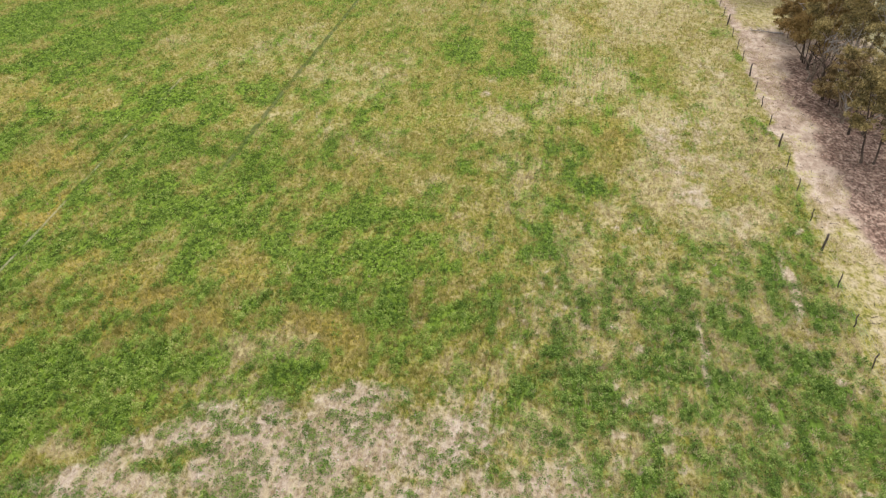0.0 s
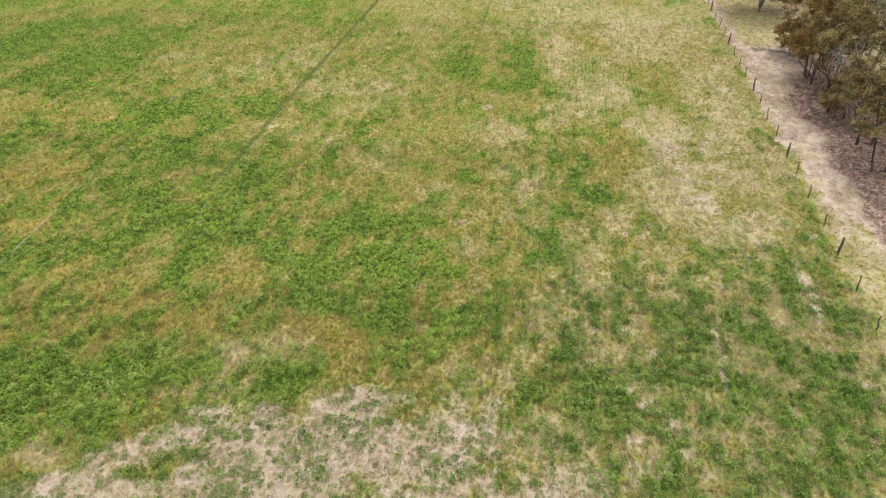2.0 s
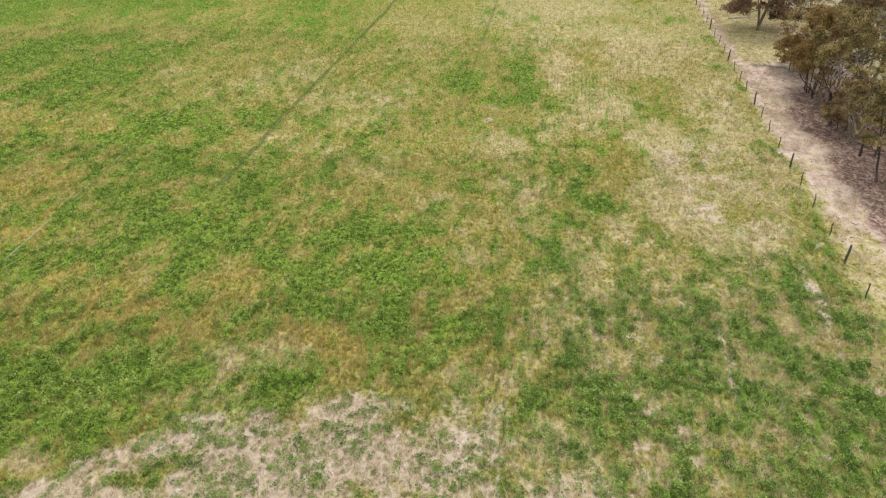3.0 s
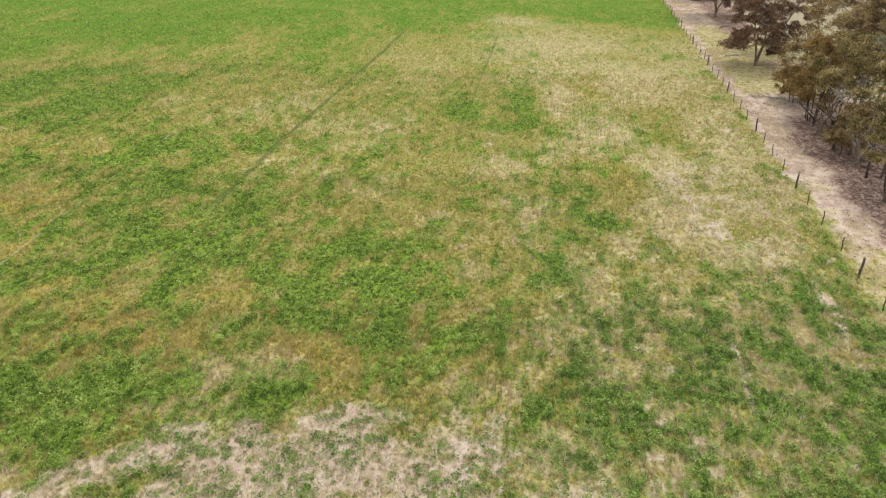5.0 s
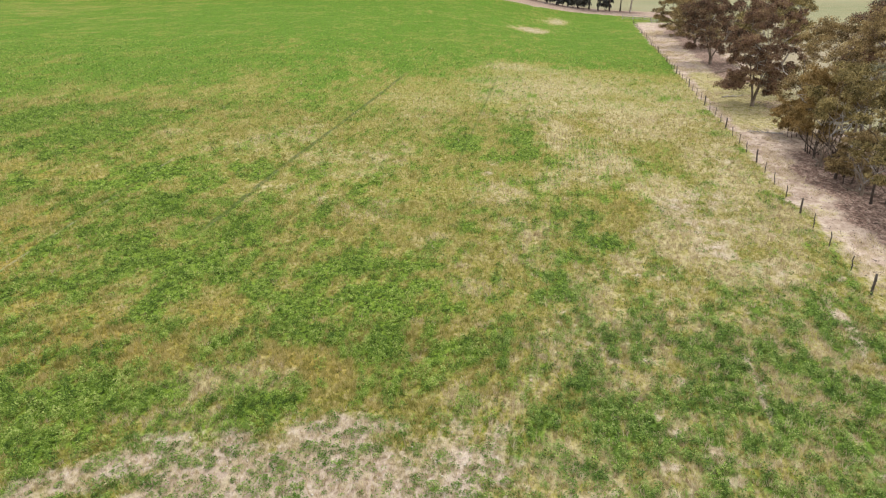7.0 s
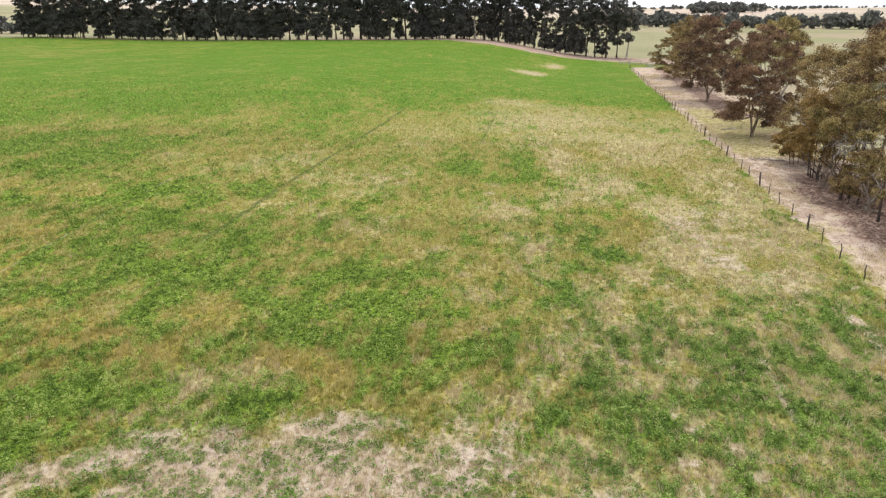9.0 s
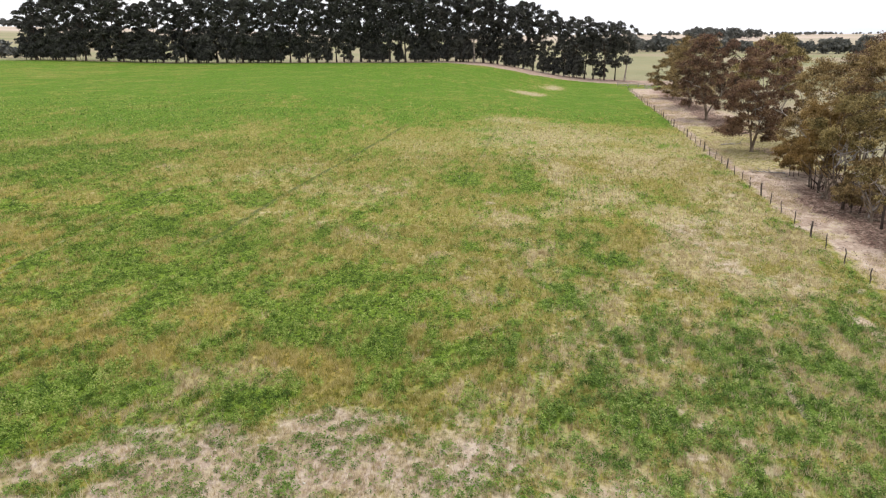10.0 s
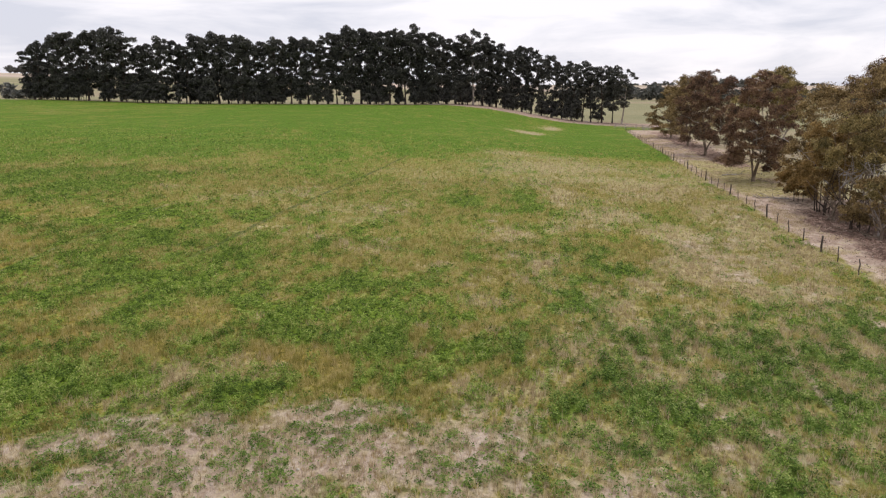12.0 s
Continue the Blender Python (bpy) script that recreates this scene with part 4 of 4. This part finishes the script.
for x, y, tall, seed in ((33.2, 57.6, 4.6, 31), (33.9, 60.2, 3.6, 32), (34.9, 56.0, 5.4, 33), (33.6, 54.6, 4.2, 34), (32.2, 49.6, 4.0, 35), (34.2, 49.4, 5.2, 36)):
    dead_tree(x, y, tall, seed, M_BARK if seed % 2 else M_BARK_DARK, "thin brown leafless sapling over dark leaf litter")

# the tall dark row that closes the field
rng = random.Random(77)
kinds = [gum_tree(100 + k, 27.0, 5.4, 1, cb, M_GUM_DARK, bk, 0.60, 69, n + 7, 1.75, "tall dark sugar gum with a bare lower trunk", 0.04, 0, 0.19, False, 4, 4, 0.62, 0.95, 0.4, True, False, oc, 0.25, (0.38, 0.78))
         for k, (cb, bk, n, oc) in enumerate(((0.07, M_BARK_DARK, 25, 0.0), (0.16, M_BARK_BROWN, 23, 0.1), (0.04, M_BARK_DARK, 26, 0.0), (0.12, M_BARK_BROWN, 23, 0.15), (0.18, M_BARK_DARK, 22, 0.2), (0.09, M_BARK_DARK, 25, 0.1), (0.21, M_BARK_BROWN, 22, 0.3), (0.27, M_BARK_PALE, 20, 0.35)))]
ROW_X = (-152, -147, -136, -120, -108, -101, -97, -88, -76, -70, -61, -48, -40, -31, -18, -5, 4, 17, 23, 30, 38, 54, 66)
ROW_H = (17, 21, 24, 27.5, 22, 25, 22, 27, 27.5, 23, 25, 25.7, 27.5, 29.5, 29, 28.5, 27, 29.5, 26, 26, 24.5, 22, 20)
x = -149.0
while x < 66:
    y = float(row_line(x)) + rng.choice((0.0, 3.5)) + rng.uniform(-0.8, 0.8)
    tall = float(np.interp(x, ROW_X, ROW_H)) * rng.uniform(0.86, 0.985)
    k = rng.choice((1, 3, 4, 6, 7) if x > -25 else (0, 1, 2, 3, 5) if x > -70 else (0, 2, 5))
    c = copied(kinds[k], x, y, 0, 1.0, 1.0)
    c.matrix_basis = pose(x, y, gz(x, y) - 0.05, 0, 0, rng.uniform(0, 360)) @ Matrix.Diagonal((*[max(0.8, tall / 27) * rng.uniform(0.85, 1.1)] * 2, tall / 27, 1))
    tagged(c, group="row of tall gums")
    x += rng.uniform(2.4, 4.0)
for k in kinds:
    for o in (*k.children_recursive, k):
        bpy.data.objects.remove(o)


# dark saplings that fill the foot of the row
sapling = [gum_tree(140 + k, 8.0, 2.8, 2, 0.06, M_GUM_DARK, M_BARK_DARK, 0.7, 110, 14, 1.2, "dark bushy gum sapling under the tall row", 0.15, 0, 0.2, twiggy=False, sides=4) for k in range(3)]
for i in range(116):
    x = rng.uniform(-150, -60) if i < 50 else rng.uniform(-90, 15) if i < 82 else rng.uniform(15, 58) if i < 100 else rng.uniform(-10, 30)
    y = float(row_line(x)) + rng.uniform(-1.5, 4.5)
    tagged(copied(rng.choice(sapling), x, y, rng.uniform(0, 360), rng.uniform(0.65, 1.2), rng.uniform(0.85, 1.2)), group="saplings under the row")
for k in sapling:
    for o in (*k.children_recursive, k):
        bpy.data.objects.remove(o)


# hedges and clumps of trees in the country beyond
def far_tree(seed, height, spread):
    nr = np.random.default_rng(seed)
    tree = tagged(new("far_tree"), "rounded tree on a distant paddock edge, leaves greyed by haze", "tree")
    sv, sf = [], []
    r = random.Random(seed)
    tube(bent(r, Vector((0, 0, -0.3)), Vector((0, 0, 1)), height * 0.6, 4, 0.05, 0.0), [0.4, 0.33, 0.28, 0.2, 0.1], 6, sv, sf)
    part_of("trunk", mesh_of("trunk", [tuple(p) for p in sv], sf, M_BARK_DARK), tree)
    v = nr.normal(size=(32, 3))
    v /= np.linalg.norm(v, axis=1)[:, None]
    c = v * np.array([spread, spread, height * 0.40]) * nr.uniform(0.5, 1, (32, 1)) + np.array([0, 0, height * 0.55])
    cv, cf = leaves(nr, c, nr.uniform(1.5, 3.0, 32), 13, 2.7, 0.2, 0.7)
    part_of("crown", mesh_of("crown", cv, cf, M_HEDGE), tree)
    return tree


kinds = [far_tree(300 + k, 9 + k, 5.0 + 0.5 * k) for k in range(4)]


def far_trees(n, seed, x0, y0, x1, y1, thick, size, group):
    r = random.Random(seed)
    for i in range(n):
        f = (i + r.uniform(-0.4, 0.4)) / max(1, n - 1)
        x, y = x0 + (x1 - x0) * f + r.uniform(-thick, thick), y0 + (y1 - y0) * f + r.uniform(-thick, thick)
        c = copied(kinds[r.randrange(4)], x, y, r.uniform(0, 360), size * r.uniform(0.7, 1.15), r.uniform(0.85, 1.15))
        tagged(c, group=group)


far_trees(74, 1, 150, 650, 420, 470, 7, 1.12, "trees along the near hill foot")
far_trees(18, 2, 215, 700, 110, 660, 7, 1.05, "trees along the near hill foot")
far_trees(26, 3, 350, 1010, 432, 1010, 18, 1.3, "wood on the distant rise")
far_trees(40, 4, 500, 1080, 640, 1180, 8, 0.45, "hedge on the distant rise")
far_trees(80, 5, 320, 1240, 640, 1270, 10, 0.42, "trees on the skyline")
far_trees(26, 6, 800, 1500, 1500, 2100, 25, 0.45, "trees on the skyline")
far_trees(2, 7, 366, 1190, 378, 1190, 3, 1.0, "trees on the skyline")
far_trees(9, 8, -330, 470, -250, 440, 7, 0.9, "trees behind the dark row")
far_trees(24, 9, -1350, 1950, -1000, 2050, 40, 2.2, "wood on the far hill")
for k in kinds:
    for o in (*k.children_recursive, k):
        bpy.data.objects.remove(o)


# ---- fence ----
def post_mesh(name, radius, tall, seed):
    r = random.Random(seed)
    v, f = [], []
    pts = [Vector((r.uniform(-0.012, 0.012) * k, r.uniform(-0.012, 0.012) * k, -0.35 + (tall + 0.35) * k / 4)) for k in range(5)]
    tube(pts, [radius * q for q in (1.1, 1.05, 1.0, 0.95, 0.88)], 8, v, f)
    return mesh_of(name, [tuple(p) for p in v], f, M_POST)


fence = tagged(new("fence"), "post and wire stock fence with dark weathered wooden posts", "fence", kind="structure")
POST_GAP, FIRST_V = 3.33, 49.8 - 12 * 3.33
slim = [post_mesh("post", 0.037, 1.0, k) for k in range(4)]
thick = [post_mesh("strainer_post", 0.072, 1.18, 10 + k) for k in range(3)]
rng = random.Random(5)
for i in range(61):
    x, y = place(FENCE_U + rng.uniform(-0.05, 0.05), FIRST_V + POST_GAP * i + rng.uniform(-0.15, 0.15))
    big = i % 4 == 0
    p = part_of("strainer_post" if big else "post", rng.choice(thick if big else slim), fence)
    p.matrix_basis = pose(x, y, gz(x, y), rng.uniform(-4, 4), rng.uniform(-4, 4), rng.uniform(0, 360)) @ Matrix.Diagonal((1, 1, rng.uniform(0.92, 1.06), 1))
for tall in (0.22, 0.45, 0.68, 0.9):
    v, f = [], []
    pts = []
    for i in range(61):
        x, y = place(FENCE_U + 0.05, FIRST_V + POST_GAP * i)
        pts.append(Vector((x, y, gz(x, y) + tall)))
    tube(pts, [0.0025] * len(pts), 4, v, f)
    part_of("wire", mesh_of("wire", [tuple(p) for p in v], f, M_WIRE), fence)


# ---- stock yard rails and gate at the end of the lane ----
def bar(a, b, r, verts, faces, sides=6):
    tube([Vector(a), Vector(a).lerp(Vector(b), 0.5), Vector(b)], [r, r, r], sides, verts, faces)


def rails(name, label, x0, y0, x1, y1, bays, levels, tall, category):
    ob = tagged(new(name), label, category)
    for i in range(bays + 1):
        f = i / bays
        x, y = x0 + (x1 - x0) * f, y0 + (y1 - y0) * f
        v, fc = [], []
        bar((x, y, gz(x, y) - 0.3), (x, y, gz(x, y) + tall), 0.10, v, fc, 8)
        part_of("post", mesh_of("post", [tuple(p) for p in v], fc, M_GREY_WOOD), ob)
    for k in range(levels):
        v, fc = [], []
        h = tall * (k + 1) / levels - 0.1
        bar((x0, y0, gz(x0, y0) + h), (x1, y1, gz(x1, y1) + h), 0.06, v, fc)
        part_of("rail", mesh_of("rail", [tuple(p) for p in v], fc, M_GREY_WOOD), ob)
    return ob


rails("yard_fence", "grey wooden rail fence of a small stock yard", 55.5, 222, 60.5, 216, 2, 3, 1.3, "fence")
rails("yard_fence", "grey wooden rail fence of a small stock yard", 60.5, 216, 62.5, 209, 2, 3, 1.3, "fence")
rails("farm_gate", "weathered wooden gate across the lane end", 60.0, 206, 63.6, 207, 1, 4, 1.25, "gate")


# ---- fallen wood ----
def fallen(x, y, turn, length, seed, label):
    wood = M_GREY_WOOD if "bleached" in label else M_BARK
    r = random.Random(seed)
    v, f = [], []
    ob = tagged(new("fallen_branch"), label, "branch")
    main = bent(r, Vector((-length / 2, 0, 0.12)), Vector((1, 0, 0.02)), length, 8, 0.12, 0.0)
    for p in main:
        p.z = max(0.10, min(p.z, 0.5))
    tube(main, [0.09 * (1 - 0.1 * k) for k in range(9)], 7, v, f)
    part_of("stem", mesh_of("stem", [tuple(p) for p in v], f, wood), ob)
    for k in range(2, 8):
        v, f = [], []
        tw = bent(r, main[k], Vector((r.uniform(0.2, 1), r.choice((-1, 1)) * r.uniform(0.5, 1), r.uniform(0.0, 0.7))), length * r.uniform(0.2, 0.4), 4, 0.2, 0.0)
        tube(tw, [0.055, 0.045, 0.033, 0.02, 0.008], 5, v, f)
        part_of("twig", mesh_of("twig", [tuple(p) for p in v], f, wood), ob)
    ob.matrix_basis = pose(x, y, gz(x, y), 0, 0, turn)
    return ob


fallen(38.2, 90.4, 15, 3.0, 1, "bleached fallen branch lying on dry grass")
fallen(33.6, 70.0, 160, 3.6, 2, "bleached fallen limb lying beside the bushy trees")
fallen(33.2, 58.8, 70, 2.6, 5, "dark fallen limb among leaf litter under the gums")
fallen(32.4, 50.2, 140, 2.2, 6, "dark fallen limb among leaf litter under the gums")
fallen(45.0, 112.0, 30, 3.4, 4, "dark fallen limb at the edge of the lane")

for k, (x, gap, turn) in enumerate(((30.0, 7.0, 20), (37.5, 8.5, 170), (45.0, 7.0, 40), (52.0, 9.0, 120), (-20.0, 4.0, 10), (-2.0, 5.0, 150))):
    fallen(x, float(row_line(x)) - gap, turn, 4.5, 20 + k, "bleached fallen limb on the dirt before the gum row")


# ---- grass, clover and litter ----
def scatter(n_per, y0, y1, side, seed):
    nr = np.random.default_rng(seed)
    w = max(abs(side * y0), abs(side * y1)) + 10
    n = int((y1 - y0) * 2 * w * n_per)
    x, y = nr.uniform(-w, w, n), nr.uniform(y0, y1, n)
    keep = (np.abs(x) < side * np.maximum(y, 0) + 9.5) & (across(x, y) < FENCE_U - 0.1)
    x, y = x[keep], y[keep]
    u, v = across(x, y), along(x, y)
    rowed = nr.random(len(u)) < 0.15 + 0.8 * cover("drill", x, y)
    u = np.where(rowed, np.round(u / 0.36) * 0.36 + nr.normal(0, 0.045, len(u)), u)
    return place(u, v), nr


def blades(nr, x, y, per, tall, spread, wide, lean):
    """Tufts of pointed blades, a triangle each."""
    n = len(x)
    X, Y = np.repeat(x, per), np.repeat(y, per)
    k = len(X)
    size = np.repeat(nr.uniform(0.6, 1.35, n), per)
    a, rr = nr.uniform(0, 2 * np.pi, k), spread * size * np.sqrt(nr.uniform(0, 1, k))
    bx, by = X + rr * np.cos(a), Y + rr * np.sin(a)
    bz = ground_z(bx, by) - 0.01
    h = tall * size * nr.uniform(0.5, 1.2, k)
    la = a + nr.normal(0, 0.7, k)
    out = lean * h * nr.uniform(0.3, 1.2, k)
    wa, w = nr.uniform(0, 2 * np.pi, k), wide * nr.uniform(0.6, 1.3, k) / 2
    p0 = np.stack([bx + w * np.cos(wa), by + w * np.sin(wa), bz], 1)
    p1 = np.stack([bx - w * np.cos(wa), by - w * np.sin(wa), bz], 1)
    p2 = np.stack([bx + out * np.cos(la), by + out * np.sin(la), bz + h], 1)
    return np.stack([p0, p1, p2], 1).reshape(-1, 3), np.arange(3 * k).reshape(-1, 3)


def clumps_of(nr, x, y, per, radius, tall, leaf):
    """Low leafy mounds: small tilted leaves heaped round a centre."""
    n = len(x)
    X, Y = np.repeat(x, per), np.repeat(y, per)
    k = len(X)
    size = np.repeat(nr.uniform(0.5, 1.4, n), per)
    a, q = nr.uniform(0, 2 * np.pi, k), np.sqrt(nr.uniform(0, 1, k))
    r = radius * size * q
    cx, cy = X + r * np.cos(a), Y + r * np.sin(a)
    cz = ground_z(cx, cy) + tall * size * (1 - 0.75 * q * q) * nr.uniform(0.5, 1.1, k)
    t1 = nr.normal(size=(k, 3)) * np.array([1, 1, 0.45])
    t1 /= np.linalg.norm(t1, axis=1)[:, None]
    t2 = np.cross(t1, nr.normal(size=(k, 3)) * np.array([0.5, 0.5, 1]))
    t2 /= np.linalg.norm(t2, axis=1)[:, None]
    L = (leaf * np.sqrt(size) * nr.uniform(0.6, 1.3, k))[:, None]
    c = np.stack([cx, cy, cz], 1)
    return np.stack([c - t1 * L * 0.5 - t2 * L * 0.35, c - t1 * L * 0.5 + t2 * L * 0.35, c + t1 * L * 0.6], 1).reshape(-1, 3), np.arange(3 * k).reshape(-1, 3)


green_v, cool_v, straw_v, olive_v, weed_v = [], [], [], [], []
for n_per, y0, y1, scale, per in ((6.0, -6, 14.5, 1.2, 8), (50.0, 14.5, 30, 0.88, 12), (27.0, 30, 48, 1.05, 10), (11.0, 48, 80, 1.5, 7), (4.0, 80, 175, 2.0, 4)):
    (x, y), nr = scatter(n_per, y0, y1, 0.66, int(y0) + 10)
    lush, dry, bare, lane, litter, paddock, gold, drill = covers(x, y)
    keep = (lane + paddock < 0.4) & ~in_rut(x, y) & (nr.random(len(x)) > step(y, 78, 150))
    x, y, lush, dry, bare, gold = (q[keep] for q in (x, y, lush, dry, bare, gold))
    soil = bare + 1.1 * (vnoise(x, y, 0.8, 43) - 0.5) + 0.4 * (nr.random(len(x)) - 0.5) > 0.42
    chance = nr.random(len(x))
    green = ~soil & (lush + 0.62 * (nr.random(len(x)) - 0.5) + (0.6 + 0.9 * step(x, 2, 8) * (1 - step(y, 28, 40))) * (vnoise(x, y, 0.38, 42, 2) - 0.5) > 0.41) & (chance < 0.95)
    straw = ~green & np.where(soil, chance < 0.36, (chance < 0.85 - 0.45 * gold) & (dry + 0.9 * (vnoise(x, y, 1.1, 44, 2) - 0.5) > 0.28 + 0.22 * step(y, 38, 56)))
    olive = ~green & ~straw & ~soil & (chance < 0.85)
    if scale < 1:
        green &= nr.random(len(x)) < 0.48
    cool = green & (nr.random(len(x)) < 0.85 * step(x, -1, 7) * (1 - step(y, 38, 56)))
    for kind, out in ((green & ~cool, green_v), (cool, cool_v)):
        if scale < 1:
            out.append(clumps_of(nr, x[kind], y[kind], 4 * per, 0.155, 0.34, 0.057)[0])
        else:
            out.append(clumps_of(nr, x[kind], y[kind], per + per // 3, 0.13 * scale, 0.25 * scale ** 0.3, 0.070 * scale)[0])
    straw_v.append(blades(nr, x[straw], y[straw], per // 2 + 1, 0.27 * max(1.0, scale) ** 0.5, 0.075 * scale ** 0.5, 0.026 * scale, 0.4)[0])
    olive_v.append(blades(nr, x[olive], y[olive], (3 * per) // 4, 0.28 * max(1.0, scale) ** 0.5, 0.085 * scale ** 0.5, 0.030 * scale, 0.5)[0])
# single plants on the bare soil, in loose drill rows and little drifts
for n_per, y0, y1, per in ((30.0, 13, 30, 24), (7.0, 30, 62, 13)):
    (x, y), nr = scatter(n_per, y0, y1, 0.66, 70 + int(y0))
    bare = cover("bare", x, y)
    keep = (bare > 0.22) & (nr.random(len(x)) < 0.22 + 0.55 * step(vnoise(x, y, 1.7, 49, 2) + 0.4 * (nr.random(len(x)) - 0.5), 0.42, 0.70))
    x, y = x[keep], y[keep]
    small = nr.random(len(x)) < 0.66
    weed_v.append(clumps_of(nr, x[small], y[small], per // 2, 0.085, 0.12, 0.056)[0])
    weed_v.append(clumps_of(nr, x[~small], y[~small], 2 * per, 0.21, 0.20, 0.062)[0])
for name, lists, mat, label in (("clover", green_v, M_CLOVER, "lush green clover growing in low clumps over the paddock"),
                                ("medic", cool_v, M_MEDIC, "blue-green medic growing in low leafy clumps over the paddock"),
                                ("weeds", weed_v, M_WEED, "small grey-green weeds dotted over the bare soil"),
                                ("dry_grass", straw_v, M_STRAW, "straw-coloured dry grass tufts standing in the paddock"),
                                ("grass", olive_v, M_OLIVE, "olive half-dry grass tufts standing in the paddock")):
    v = np.concatenate(lists)
    tagged(new(name, mesh_of(name, v, np.arange(len(v)).reshape(-1, 3), mat)), label, "grass", kind="stuff")

# leaf litter, sticks and weeds on the lane
nr = np.random.default_rng(9)
u, v = nr.uniform(FENCE_U + 0.2, 29, 36000), nr.uniform(15, 190, 36000)
x, y = place(u, v)
lush, dry, bare, lane, litter, paddock, gold, drill = covers(x, y)
keep = nr.random(len(x)) < 0.15 + 0.8 * litter
q = clumps_of(nr, x[keep], y[keep], 2, 0.25, 0.03, 0.10)[0]
tagged(new("leaf_litter", mesh_of("leaf_litter", q, np.arange(len(q)).reshape(-1, 3), M_BARK)), "brown fallen gum leaves and bark on the lane", "litter", kind="stuff")
grassy = (vnoise(x, y, 2.5, 51) > 0.55) & (litter < 0.5)
q = blades(nr, x[grassy], y[grassy], 5, 0.22, 0.15, 0.04, 0.6)[0]
tagged(new("lane_grass", mesh_of("lane_grass", q, np.arange(len(q)).reshape(-1, 3), M_STRAW)), "sparse dry grass tufts along the dirt lane", "grass", kind="stuff")


# sticks on the lane, and pale stones on the bare ground
def litter_sticks(n, seed):
    r = random.Random(seed)
    v, f = [], []
    for _ in range(n):
        x, y = place(r.uniform(FENCE_U + 0.4, 26) if r.random() < 0.6 else r.gauss(23.5, 1.5), r.uniform(18, 120))
        a, ln = r.uniform(0, 2 * math.pi), r.uniform(0.12, 0.6)
        z = gz(x, y) + 0.02
        p = Vector((x, y, z))
        q = p + Vector((math.cos(a), math.sin(a), r.uniform(0, 0.12))) * ln
        tube([p, p.lerp(q, 0.5) + Vector((r.gauss(0, 0.05), r.gauss(0, 0.05), 0.02)), q], [0.016, 0.013, 0.006], 4, v, f)
    return mesh_of("fallen_twigs", [tuple(p) for p in v], f, M_BARK_DARK)


tagged(new("fallen_twigs", litter_sticks(460, 12)), "dark dry twigs scattered over the dirt lane", "twigs", kind="stuff")


def stones(n, seed):
    r = random.Random(seed)
    v, f = [], []
    ico = bmesh.new()
    bmesh.ops.create_icosphere(ico, subdivisions=1, radius=1)
    base = [p.co.copy() for p in ico.verts]
    tris = [[p.index for p in face.verts] for face in ico.faces]
    ico.free()
    while n > 0:
        if r.random() < 0.3:
            x, y = place(r.uniform(FENCE_U + 0.5, 25), r.uniform(18, 80))
        else:
            x, y = r.uniform(-16, 6), r.uniform(14, 24)
            if float(cover("bare", np.array([x]), np.array([y]))[0]) < 0.4:
                continue
        n -= 1
        s, k = r.uniform(0.015, 0.045), len(v)
        z = gz(x, y)
        v += [(x + p.x * s * r.uniform(0.8, 1.3), y + p.y * s * r.uniform(0.8, 1.3), z + p.z * s * 0.6 + 0.01) for p in base]
        f += [[i + k for i in t] for t in tris]
    return mesh_of("stones", v, f, M_STONE)


tagged(new("stones", stones(170, 13)), "small pale limestone pebbles on bare soil", "stones", kind="stuff")
